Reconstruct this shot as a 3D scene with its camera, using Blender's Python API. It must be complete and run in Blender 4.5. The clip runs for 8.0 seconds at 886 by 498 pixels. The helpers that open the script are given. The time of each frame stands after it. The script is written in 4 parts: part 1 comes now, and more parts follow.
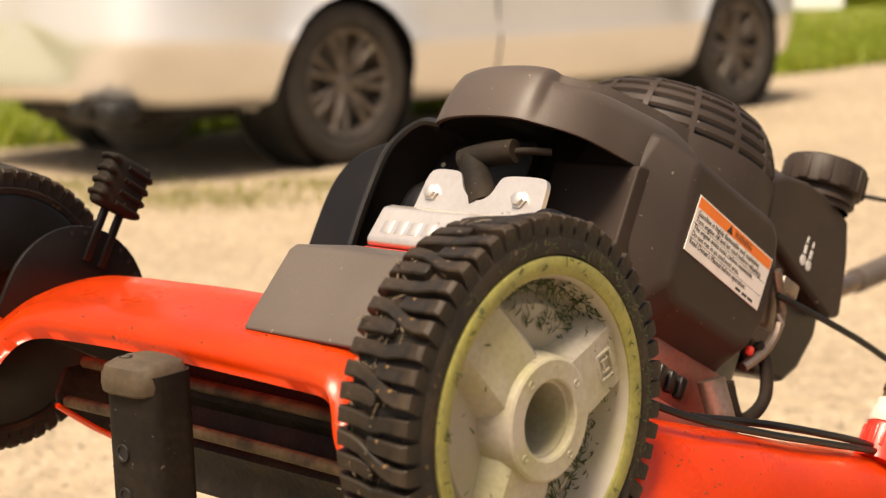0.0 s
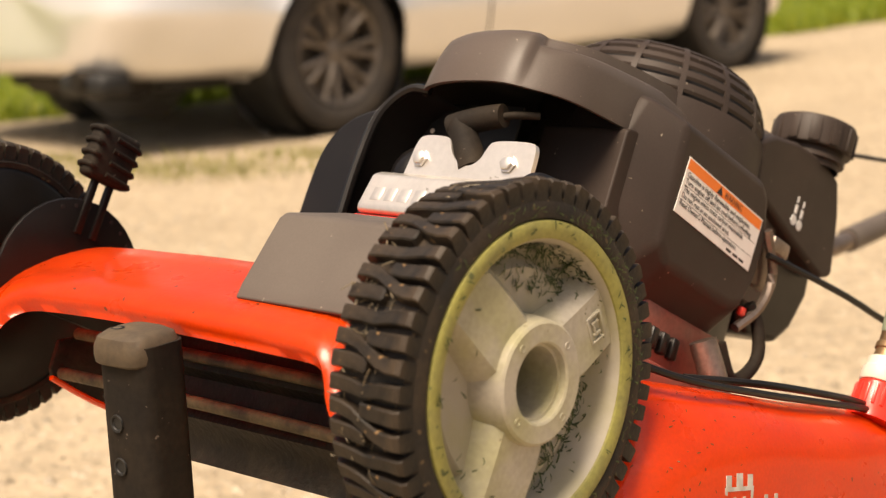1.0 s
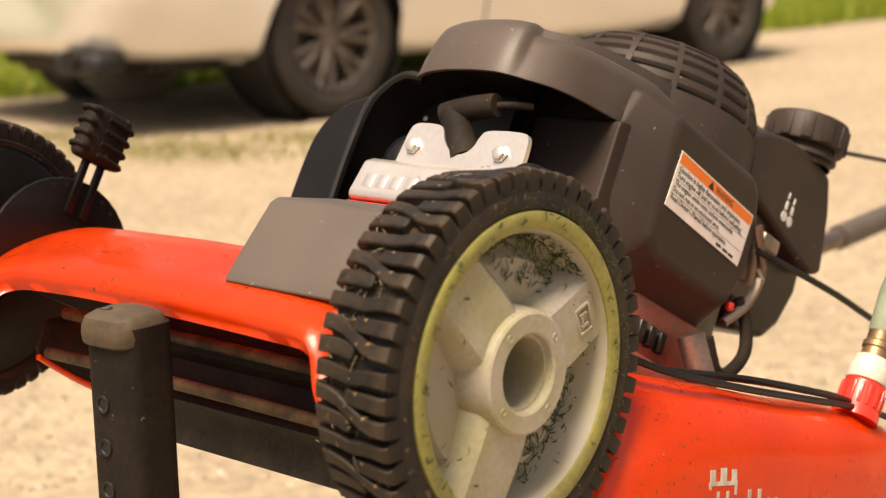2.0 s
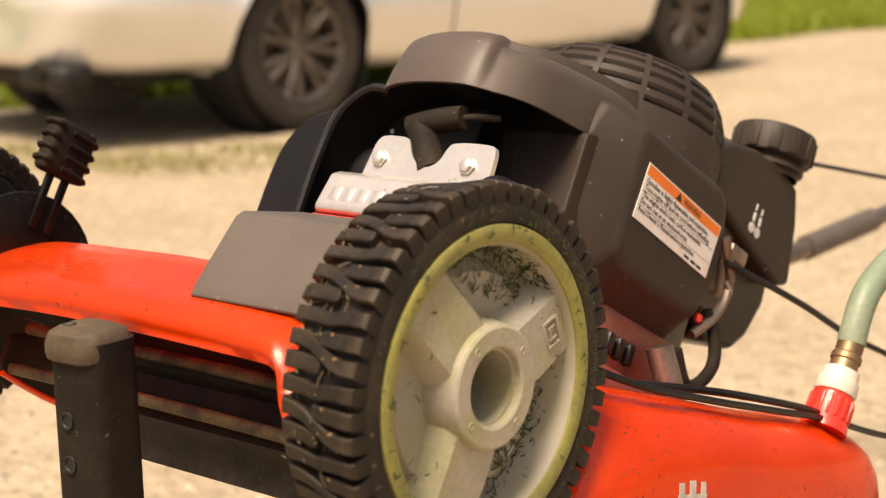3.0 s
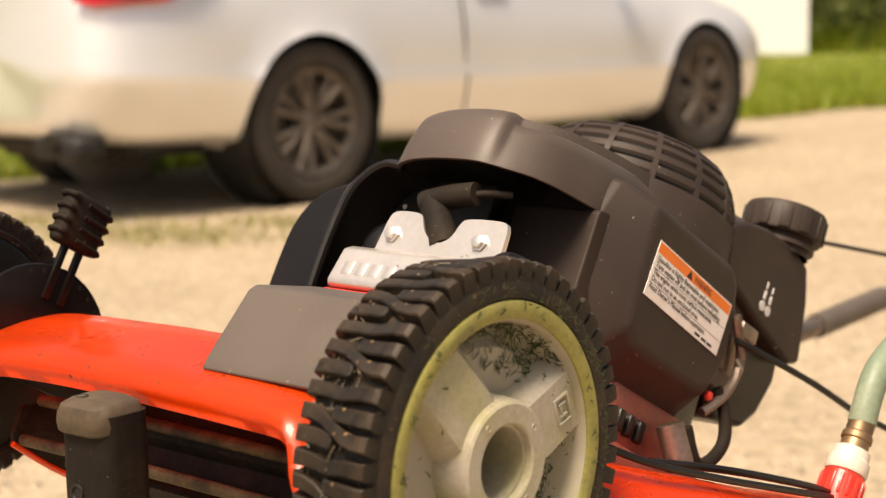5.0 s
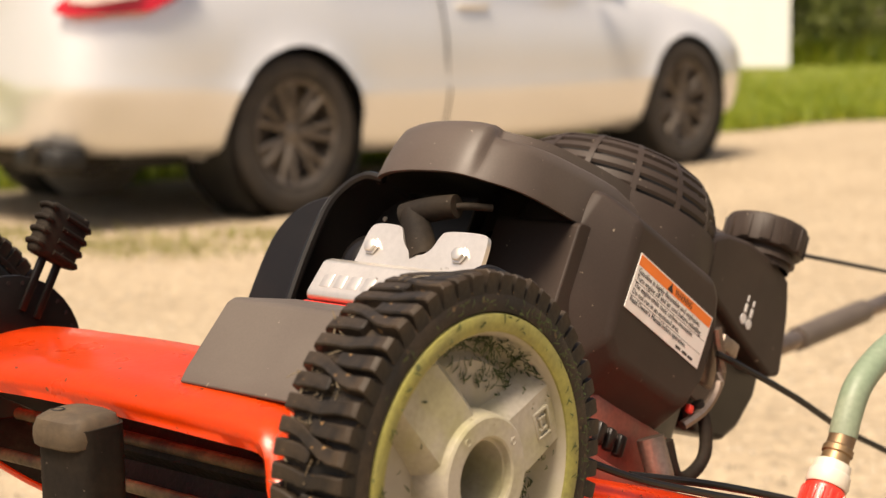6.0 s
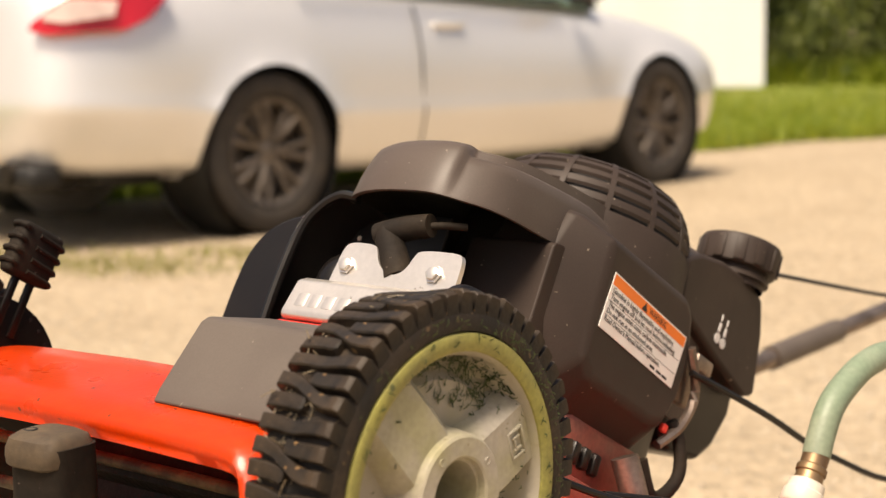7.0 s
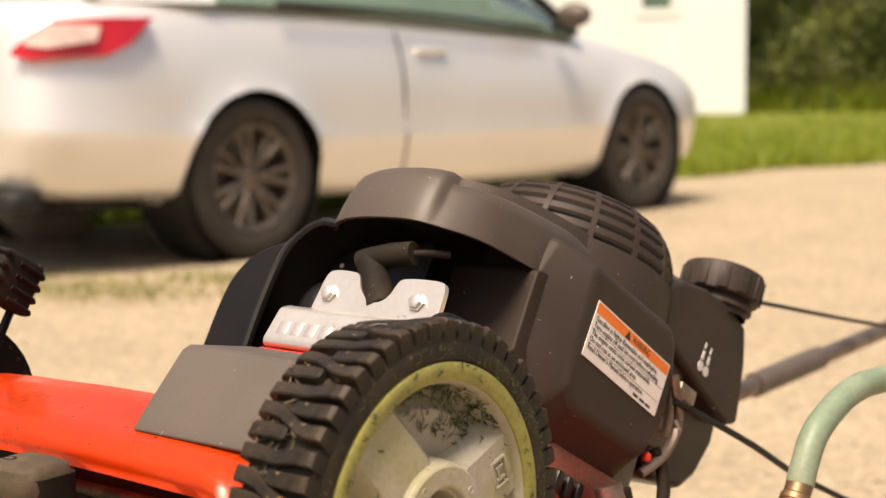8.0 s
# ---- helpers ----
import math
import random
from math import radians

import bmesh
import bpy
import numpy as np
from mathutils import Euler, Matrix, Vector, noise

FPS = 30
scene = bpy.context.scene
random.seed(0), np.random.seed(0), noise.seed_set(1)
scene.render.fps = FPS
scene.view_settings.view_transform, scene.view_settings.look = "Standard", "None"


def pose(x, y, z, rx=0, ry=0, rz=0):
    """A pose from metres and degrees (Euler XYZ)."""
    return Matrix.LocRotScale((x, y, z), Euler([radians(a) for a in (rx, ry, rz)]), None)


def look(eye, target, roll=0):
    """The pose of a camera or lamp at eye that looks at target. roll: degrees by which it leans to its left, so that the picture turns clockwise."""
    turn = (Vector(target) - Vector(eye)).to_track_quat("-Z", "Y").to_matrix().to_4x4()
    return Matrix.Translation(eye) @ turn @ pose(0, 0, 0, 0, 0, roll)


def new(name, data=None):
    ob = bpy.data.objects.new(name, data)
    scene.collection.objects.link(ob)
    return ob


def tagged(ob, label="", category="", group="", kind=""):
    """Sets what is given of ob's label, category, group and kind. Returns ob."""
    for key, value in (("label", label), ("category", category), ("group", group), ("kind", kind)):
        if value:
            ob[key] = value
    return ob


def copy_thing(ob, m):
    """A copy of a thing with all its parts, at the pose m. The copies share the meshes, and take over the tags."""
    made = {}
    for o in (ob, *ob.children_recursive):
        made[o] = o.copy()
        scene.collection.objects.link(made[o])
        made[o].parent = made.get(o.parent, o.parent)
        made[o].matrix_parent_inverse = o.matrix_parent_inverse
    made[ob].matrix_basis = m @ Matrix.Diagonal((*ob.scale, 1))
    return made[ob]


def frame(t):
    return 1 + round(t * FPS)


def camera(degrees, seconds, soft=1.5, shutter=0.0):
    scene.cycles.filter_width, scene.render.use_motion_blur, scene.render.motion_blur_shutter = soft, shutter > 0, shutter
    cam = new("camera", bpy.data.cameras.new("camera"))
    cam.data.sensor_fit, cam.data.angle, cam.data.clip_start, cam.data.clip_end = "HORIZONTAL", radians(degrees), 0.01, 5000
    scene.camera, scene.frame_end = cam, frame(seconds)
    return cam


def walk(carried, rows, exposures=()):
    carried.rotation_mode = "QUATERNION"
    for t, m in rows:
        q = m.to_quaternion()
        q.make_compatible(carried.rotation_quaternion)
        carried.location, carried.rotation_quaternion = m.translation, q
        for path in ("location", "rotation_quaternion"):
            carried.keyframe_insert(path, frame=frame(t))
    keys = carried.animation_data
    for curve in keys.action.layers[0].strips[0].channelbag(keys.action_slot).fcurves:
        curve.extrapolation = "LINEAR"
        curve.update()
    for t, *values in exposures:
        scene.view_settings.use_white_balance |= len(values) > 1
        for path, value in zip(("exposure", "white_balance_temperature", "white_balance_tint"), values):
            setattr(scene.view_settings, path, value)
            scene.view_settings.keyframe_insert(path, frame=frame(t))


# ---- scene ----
cam = camera(30.0, 8.0, soft=1.25)
cam.data.dof.use_dof = True
cam.data.dof.focus_distance = 1.01
cam.data.dof.aperture_fstop = 9.0
# seconds, x, y, z, yaw, pitch, roll
PATH = [
    (0, -0.0028, 0.0014, 0.7651, 1.312, -9.745, -1.841),
    (0.5, 0.0003, 0.0004, 0.7670, 1.160, -9.444, -2.189),
    (1, 0.0004, -0.0001, 0.7645, 1.197, -10.893, -2.809),
    (1.5, 0.0004, -0.0010, 0.7648, 0.242, -10.686, -1.413),
    (1.7, 0.0004, -0.0010, 0.7648, 1.000, -11.330, -1.410),
    (2.8, 0.0019, 0.0059, 0.7648, -0.005, -11.330, -1.450),
    (3, 0.0019, 0.0059, 0.7648, -0.220, -10.966, -1.454),
    (3.5, 0.0026, 0.0045, 0.7657, -0.867, -9.740, -1.075),
    (4, 0.0021, -0.0000, 0.7666, -0.566, -9.139, -1.039),
    (4.5, 0.0000, 0.0000, 0.7670, 0.000, -8.700, -0.990),
    (4.7, 0.0002, 0.0003, 0.7670, 0.100, -8.570, -0.980),
    (5.8, 0.0021, 0.0055, 0.7664, -0.314, -8.075, -0.800),
    (6, 0.0023, 0.0060, 0.7664, -0.549, -7.997, -0.797),
    (6.5, 0.0025, 0.0055, 0.7667, -1.048, -7.782, -0.577),
    (7, 0.0029, 0.0058, 0.7669, -1.416, -7.359, -0.630),
    (7.5, 0.0025, 0.0103, 0.7672, -1.790, -6.913, -0.499),
    (8, 0.0023, 0.0102, 0.7677, -2.060, -6.478, -0.453),
]


def aim(x, y, z, yaw, pitch, roll):
    return pose(x, y, z, 0, 0, yaw) @ pose(0, 0, 0, 90 + pitch) @ pose(0, 0, 0, 0, 0, roll)


EXPO = 0.99
walk(cam, [(t, aim(*p)) for t, *p in PATH], [(0.0, EXPO + 0.06, 7950, 13), (3.5, EXPO + 0.05, 7950, 13), (8.0, EXPO + 0.03, 7600, 13)])

# ---- light ----
SUN_AZ, SUN_EL = radians(209), radians(67)
world = bpy.data.worlds.new("sky")
scene.world = world
world.use_nodes = True
wn = world.node_tree.nodes
sky = wn.new("ShaderNodeTexSky")
sky.sky_type, sky.sun_disc = "NISHITA", False
sky.sun_elevation, sky.sun_rotation = SUN_EL, SUN_AZ
sky.air_density, sky.dust_density = 1.0, 6.0
world.node_tree.links.new(sky.outputs[0], wn["Background"].inputs[0])
wn["Background"].inputs[1].default_value = 0.07
sun = new("sun", bpy.data.lights.new("sun", "SUN"))
sun.data.energy, sun.data.angle, sun.data.color = 3.1, radians(24), (1.0, 0.94, 0.85)
sun_dir = Vector((math.sin(SUN_AZ) * math.cos(SUN_EL), math.cos(SUN_AZ) * math.cos(SUN_EL), math.sin(SUN_EL)))
sun.matrix_world = look(sun_dir * 40, (0, 0, 0))


# ---- materials ----
def material(name, base, rough=0.5, metal=0.0, second=None, scale=20.0, mix=0.5, fine=0.0, fine_scale=300.0,
             bump=0.0, bump_scale=200.0, coat=0.0, spread=0.0, rough_var=0.1, spec=0.5, specks=None, speck_scale=230.0, speck_cut=0.70):
    """A surface with broad stains (second colour), fine grain, relief and uneven gloss."""
    m = bpy.data.materials.new(name)
    m.use_nodes = True
    nt = m.node_tree
    b = nt.nodes["Principled BSDF"]
    b.inputs["Metallic"].default_value = metal
    b.inputs["Coat Weight"].default_value = coat
    b.inputs["Coat Roughness"].default_value = 0.08
    b.inputs["Specular IOR Level"].default_value = spec
    co = nt.nodes.new("ShaderNodeTexCoord").outputs["Object"]

    def tex(s, detail=6.0):
        n = nt.nodes.new("ShaderNodeTexNoise")
        n.inputs["Scale"].default_value, n.inputs["Detail"].default_value = s, detail
        nt.links.new(co, n.inputs["Vector"])
        return n.outputs["Fac"]

    def blend(fac, a, c, lo=0.4, hi=0.65):
        ramp = nt.nodes.new("ShaderNodeMapRange")
        ramp.inputs["From Min"].default_value, ramp.inputs["From Max"].default_value = lo, hi
        nt.links.new(fac, ramp.inputs["Value"])
        mx = nt.nodes.new("ShaderNodeMix")
        mx.data_type = "RGBA"
        nt.links.new(ramp.outputs[0], mx.inputs[0])
        for v, slot in ((a, 6), (c, 7)):
            if isinstance(v, tuple):
                mx.inputs[slot].default_value = (*v, 1)
            else:
                nt.links.new(v, mx.inputs[slot])
        return mx.outputs[2]

    broad = tex(scale)
    second = second or tuple(c * 0.78 for c in base)
    col = blend(broad, base, tuple(p + (q - p) * mix * 2 if mix < 0.5 else q for p, q in zip(base, second)))
    if fine:
        mul = nt.nodes.new("ShaderNodeMix")
        mul.data_type, mul.blend_type = "RGBA", "MULTIPLY"
        mul.inputs[0].default_value = 1.0
        rr = nt.nodes.new("ShaderNodeMapRange")
        rr.inputs["From Min"].default_value, rr.inputs["From Max"].default_value = 0.3, 0.7
        rr.inputs["To Min"].default_value, rr.inputs["To Max"].default_value = 1 - fine, 1 + fine
        nt.links.new(tex(fine_scale, 3.0), rr.inputs["Value"])
        nt.links.new(col, mul.inputs[6])
        nt.links.new(rr.outputs[0], mul.inputs[7])
        col = mul.outputs[2]
    if specks:
        col = blend(tex(speck_scale, 2.0), col, specks, speck_cut, speck_cut + 0.03)
    if spread:
        inf = nt.nodes.new("ShaderNodeObjectInfo")
        hs = nt.nodes.new("ShaderNodeHueSaturation")
        rr = nt.nodes.new("ShaderNodeMapRange")
        rr.inputs["To Min"].default_value, rr.inputs["To Max"].default_value = 1 - spread, 1 + spread
        nt.links.new(inf.outputs["Random"], rr.inputs["Value"])
        nt.links.new(rr.outputs[0], hs.inputs["Value"])
        nt.links.new(col, hs.inputs["Color"])
        col = hs.outputs[0]
    nt.links.new(col, b.inputs["Base Color"])
    rv = nt.nodes.new("ShaderNodeMapRange")
    rv.inputs["To Min"].default_value, rv.inputs["To Max"].default_value = max(0.02, rough - rough_var), min(1, rough + rough_var)
    nt.links.new(tex(scale * 2.7), rv.inputs["Value"])
    nt.links.new(rv.outputs[0], b.inputs["Roughness"])
    if bump:
        bp = nt.nodes.new("ShaderNodeBump")
        bp.inputs["Strength"].default_value = bump
        bp.inputs["Distance"].default_value = 0.6 / bump_scale
        nt.links.new(tex(bump_scale, 4.0), bp.inputs["Height"])
        nt.links.new(bp.outputs[0], b.inputs["Normal"])
    return m


def leafy(name, base, other, thin=0.35):
    """Thin green leaves that let light through, each island its own shade."""
    m = bpy.data.materials.new(name)
    m.use_nodes = True
    nt = m.node_tree
    b = nt.nodes["Principled BSDF"]
    geo = nt.nodes.new("ShaderNodeNewGeometry")
    mx = nt.nodes.new("ShaderNodeMix")
    mx.data_type = "RGBA"
    mx.inputs[6].default_value, mx.inputs[7].default_value = (*base, 1), (*other, 1)
    nt.links.new(geo.outputs["Random Per Island"], mx.inputs[0])
    nt.links.new(mx.outputs[2], b.inputs["Base Color"])
    b.inputs["Roughness"].default_value = 0.5
    tr = nt.nodes.new("ShaderNodeBsdfTranslucent")
    nt.links.new(mx.outputs[2], tr.inputs["Color"])
    ms = nt.nodes.new("ShaderNodeMixShader")
    ms.inputs[0].default_value = thin
    nt.links.new(b.outputs[0], ms.inputs[1])
    nt.links.new(tr.outputs[0], ms.inputs[2])
    nt.links.new(ms.outputs[0], nt.nodes["Material Output"].inputs[0])
    return m


M_GRAVEL = material("gravel", (0.325, 0.258, 0.176), 0.95, second=(0.285, 0.224, 0.15), scale=1.8, fine=0.24, fine_scale=34, bump=0.5, bump_scale=60, rough_var=0.04)
M_STONE = leafy("loose_stone", (0.19, 0.15, 0.10), (0.38, 0.312, 0.222), 0.0)
M_SOIL = material("grassy_soil", (0.13, 0.165, 0.014), 0.95, second=(0.165, 0.16, 0.042), scale=1.1, fine=0.3, fine_scale=30, rough_var=0.03)
M_GRASS = leafy("grass", (0.10, 0.17, 0.012), (0.34, 0.37, 0.03))
M_MOSS = leafy("moss", (0.22, 0.24, 0.06), (0.33, 0.29, 0.10))
M_LEAF = leafy("leaf", (0.045, 0.075, 0.016), (0.26, 0.29, 0.075))
M_BARK = material("bark", (0.12, 0.09, 0.06), 0.9, scale=8, bump=0.8, bump_scale=40)
M_SIDING = material("white_siding", (0.83, 0.84, 0.87), 0.6, second=(0.79, 0.8, 0.82), scale=1.5, fine=0.04, fine_scale=60)
M_ROOF = material("roof_shingle", (0.12, 0.11, 0.10), 0.9, scale=3, fine=0.2, fine_scale=40)
M_PAINT = material("silver_paint", (0.84, 0.83, 0.82), 0.30, metal=0.5, second=(0.81, 0.80, 0.785), scale=1.6, fine=0.04, fine_scale=900, coat=0.45, rough_var=0.06)
M_GLASS = material("window_glass", (0.1, 0.15, 0.115), 0.04, scale=2, rough_var=0.02, spec=0.9, second=(0.13, 0.19, 0.14))
M_BLACKTRIM = material("black_trim", (0.008, 0.0075, 0.007), 0.6, scale=8, rough_var=0.1)
M_CARTYRE = material("road_tyre", (0.027, 0.022, 0.018), 0.85, second=(0.046, 0.036, 0.027), scale=9, fine=0.15, fine_scale=120, bump=0.3, bump_scale=90)
M_CARRIM = material("dusty_alloy", (0.17, 0.145, 0.125), 0.5, metal=0.6, second=(0.1, 0.082, 0.066), scale=14, fine=0.1, fine_scale=150)
M_RED = material("red_lens", (0.55, 0.012, 0.03), 0.15, scale=6, coat=0.5, rough_var=0.05)
M_CLEARLENS = material("clear_lens", (0.80, 0.62, 0.58), 0.15, scale=12, coat=0.4, rough_var=0.05)
M_CHROME = material("chrome", (0.75, 0.74, 0.72), 0.2, metal=1.0, scale=30)

M_ORANGE = material("orange_enamel", (0.84, 0.075, 0.009), 0.3, second=(0.78, 0.06, 0.008), scale=14, fine=0.05, fine_scale=420, bump=0.05, bump_scale=160, coat=0.45, rough_var=0.10, specks=(0.20, 0.05, 0.02), speck_cut=0.725, speck_scale=140.0)
M_RUBBER = material("tread_rubber", (0.012, 0.01, 0.0085), 0.62, second=(0.042, 0.028, 0.017), scale=26, fine=0.25, fine_scale=260, bump=0.25, bump_scale=420, rough_var=0.14, spec=0.3, specks=(0.10, 0.065, 0.035), speck_cut=0.66, speck_scale=150.0)
M_LUG = material("lug_rubber", (0.0092, 0.0073, 0.006), 0.55, second=(0.035, 0.023, 0.0135), scale=44, fine=0.25, fine_scale=44, bump=0.25, bump_scale=44, spread=0.16, rough_var=0.14, spec=0.3, specks=(0.2, 0.115, 0.05), speck_cut=0.665, speck_scale=170.0)
M_OLIVE = material("olive_plastic", (0.27, 0.25, 0.062), 0.55, second=(0.2, 0.185, 0.06), scale=38, fine=0.14, fine_scale=340, bump=0.12, bump_scale=260, specks=(0.08, 0.09, 0.03), speck_cut=0.7, speck_scale=170.0)
M_HUB = material("grey_plastic", (0.385, 0.345, 0.28), 0.5, second=(0.335, 0.308, 0.18), scale=26, fine=0.09, fine_scale=300, bump=0.06, bump_scale=320, specks=(0.20, 0.17, 0.09), speck_cut=0.73, speck_scale=190.0)
M_DISH = material("stained_plastic", (0.375, 0.336, 0.27), 0.6, second=(0.30, 0.272, 0.18), scale=30, fine=0.12, fine_scale=30, bump=0.15, bump_scale=30)
M_STRAW = leafy("straw", (0.30, 0.245, 0.16), (0.15, 0.105, 0.06))
M_CLIP = leafy("grass_clipping", (0.030, 0.048, 0.014), (0.075, 0.10, 0.030))
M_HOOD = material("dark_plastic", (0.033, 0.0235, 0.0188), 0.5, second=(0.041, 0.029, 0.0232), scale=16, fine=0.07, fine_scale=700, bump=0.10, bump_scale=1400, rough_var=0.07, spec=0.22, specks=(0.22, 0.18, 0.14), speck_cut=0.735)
# paler variant of dark_plastic for the hood, base about doubled
M_HOOD_PALE = material("pale_hood_plastic", (0.066, 0.049, 0.039), 0.5, second=(0.078, 0.059, 0.048), scale=16, fine=0.07, fine_scale=700, bump=0.10, bump_scale=1400, rough_var=0.07, spec=0.42, specks=(0.22, 0.18, 0.14), speck_cut=0.735)
M_BLACK = material("black_plastic", (0.0065, 0.0053, 0.0046), 0.34, second=(0.011, 0.0085, 0.007), scale=18, fine=0.12, fine_scale=400, rough_var=0.12, spec=0.3)
M_COVER = material("grey_cover_plastic", (0.082, 0.064, 0.052), 0.52, second=(0.092, 0.073, 0.059), scale=20, fine=0.06, fine_scale=700, bump=0.08, bump_scale=1200, rough_var=0.07, specks=(0.22, 0.18, 0.14), speck_cut=0.745)
M_ALU = material("cast_aluminium", (0.72, 0.67, 0.61), 0.32, metal=0.75, second=(0.66, 0.61, 0.55), scale=20, fine=0.04, fine_scale=260, rough_var=0.05)
# bare cast metal, the orange deck's reflection mixed into its base colour
M_CAST_REFLECT = material("cast_metal_painted_reflection", (0.30, 0.07, 0.05), 0.42, metal=0.35, second=(0.22, 0.085, 0.065), scale=26, fine=0.14, fine_scale=300)
M_STEEL = material("dull_steel", (0.27, 0.215, 0.18), 0.42, metal=0.8, second=(0.15, 0.11, 0.085), scale=30, fine=0.14, fine_scale=300)
# grimy steel, base dropped near black to carry shade under deck and car
M_GRIME_SHADE = material("shaded_grimy_steel", (0.009, 0.007, 0.0055), 0.6, metal=0.1, second=(0.022, 0.016, 0.01), scale=30, fine=0.3, fine_scale=190, bump=0.4, bump_scale=240, spec=0.3)
M_BAR = material("dirty_steel", (0.11, 0.078, 0.04), 0.6, second=(0.03, 0.021, 0.013), scale=40, fine=0.3, fine_scale=200, bump=0.3, bump_scale=260, spec=0.3)
M_POST = material("black_coated_steel", (0.014, 0.0112, 0.0092), 0.7, second=(0.026, 0.019, 0.013), scale=22, fine=0.15, fine_scale=240, bump=0.12, bump_scale=260, spec=0.12, specks=(0.10, 0.08, 0.065), speck_cut=0.72)
M_CAPR = material("dusty_rubber", (0.052, 0.035, 0.020), 0.75, second=(0.080, 0.054, 0.029), scale=40, fine=0.15, fine_scale=260, bump=0.2, bump_scale=300)
M_LABEL = material("white_label", (0.80, 0.78, 0.74), 0.45, second=(0.74, 0.71, 0.66), scale=40)
M_LABELO = material("orange_label", (0.85, 0.20, 0.02), 0.45, scale=40, second=(0.80, 0.18, 0.02))
M_INK = material("black_ink", (0.015, 0.014, 0.014), 0.6, scale=60)
M_WHITEINK = material("white_ink", (0.75, 0.73, 0.70), 0.6, scale=60)
M_SILVERINK = material("silver_ink", (0.50, 0.46, 0.42), 0.5, scale=120, second=(0.36, 0.32, 0.28))
M_HOSE = material("green_hose", (0.165, 0.215, 0.145), 0.5, second=(0.21, 0.25, 0.175), scale=30, fine=0.1, fine_scale=260)
M_BRASS = material("worn_brass", (0.26, 0.17, 0.09), 0.45, metal=0.7, second=(0.16, 0.10, 0.06), scale=40)
M_REDPL = material("red_plastic", (0.72, 0.035, 0.020), 0.35, second=(0.62, 0.03, 0.02), scale=40, coat=0.2)
M_WHITEPL = material("white_plastic", (0.6, 0.54, 0.46), 0.45, second=(0.60, 0.53, 0.44), scale=40)


# ---- mesh helpers ----
def part(name, bm, mat, parent=None, label="", sharp=38, even=False):
    """Links a bmesh as one mesh object under a thing or part; even keeps its broad faces flat-shaded between rounded edges."""
    bmesh.ops.recalc_face_normals(bm, faces=bm.faces[:])
    for face in bm.faces:
        face.smooth = True
    for e in bm.edges:
        e.smooth = not (len(e.link_faces) == 2 and e.calc_face_angle(0) > radians(sharp))
    me = bpy.data.meshes.new(name)
    bm.to_mesh(me)
    bm.free()
    me.materials.append(mat)
    ob = new(name, me)
    if parent:
        ob.parent = parent
    if label:
        ob["label"] = label
    if even:
        ob.modifiers.new("even_shading", "WEIGHTED_NORMAL").keep_sharp = True
    return ob


def rounded(points, times=2):
    """A closed outline with its corners cut off again and again."""
    for _ in range(times):
        out = []
        for (a, b), (c, d) in zip(points, points[1:] + points[:1]):
            out += [(0.75 * a + 0.25 * c, 0.75 * b + 0.25 * d), (0.25 * a + 0.75 * c, 0.25 * b + 0.75 * d)]
        points = out
    return points


def merge(*bms):
    out = bmesh.new()
    for b in bms:
        me = bpy.data.meshes.new("tmp")
        b.to_mesh(me)
        b.free()
        out.from_mesh(me)
        bpy.data.meshes.remove(me)
    return out


def bevelled(bm, width, segments=2, angle=30):
    edges = [e for e in bm.edges if len(e.link_faces) == 2 and e.calc_face_angle(0) > radians(angle)]
    if edges and width:
        bmesh.ops.bevel(bm, geom=edges, offset=width, segments=segments, profile=0.5, affect="EDGES", clamp_overlap=True)
    return bm


def box(x0, x1, y0, y1, z0, z1, bevel=0.0, segments=2):
    bm = bmesh.new()
    bmesh.ops.create_cube(bm, size=1)
    for v in bm.verts:
        v.co = Vector(((x0 + x1) / 2 + v.co.x * (x1 - x0), (y0 + y1) / 2 + v.co.y * (y1 - y0), (z0 + z1) / 2 + v.co.z * (z1 - z0)))
    return bevelled(bm, bevel, segments)


def loft(loops, closed=True, caps=True):
    """Skin over rings of equally many points."""
    bm = bmesh.new()
    rings = [[bm.verts.new(p) for p in loop] for loop in loops]
    n = len(rings[0])
    for a, b in zip(rings, rings[1:]):
        for i in range(n if closed else n - 1):
            j = (i + 1) % n
            bm.faces.new((a[i], a[j], b[j], b[i]))
    if caps and closed:
        bm.faces.new(rings[0])
        bm.faces.new(rings[-1])
    return bm


def prism(outline, x0, x1, bevel=0.0, segments=2, shrink=1.0):
    """An outline in (y, z), pushed along x; the x0 face may be shrunk about its middle."""
    cy, cz = sum(p[0] for p in outline) / len(outline), sum(p[1] for p in outline) / len(outline)
    a = [(x0, cy + (y - cy) * shrink, cz + (z - cz) * shrink) for y, z in outline]
    b = [(x1, y, z) for y, z in outline]
    bm = loft([a, b])
    bmesh.ops.recalc_face_normals(bm, faces=bm.faces[:])
    return bevelled(bm, bevel, segments)


def lathe(profile, n=48, axis="x"):
    """Turns a profile of (along, radius) about an axis; closed=False ends stay as they are."""
    loops = []
    for k in range(n):
        a = 2 * math.pi * k / n
        c, s = math.cos(a), math.sin(a)
        if axis == "x":
            loops.append([(h, r * c, r * s) for h, r in profile])
        elif axis == "y":
            loops.append([(r * c, h, r * s) for h, r in profile])
        else:
            loops.append([(r * c, r * s, h) for h, r in profile])
    loops.append(loops[0])
    bm = loft(loops, closed=False, caps=False)
    bmesh.ops.remove_doubles(bm, verts=bm.verts[:], dist=1e-6)
    return bm


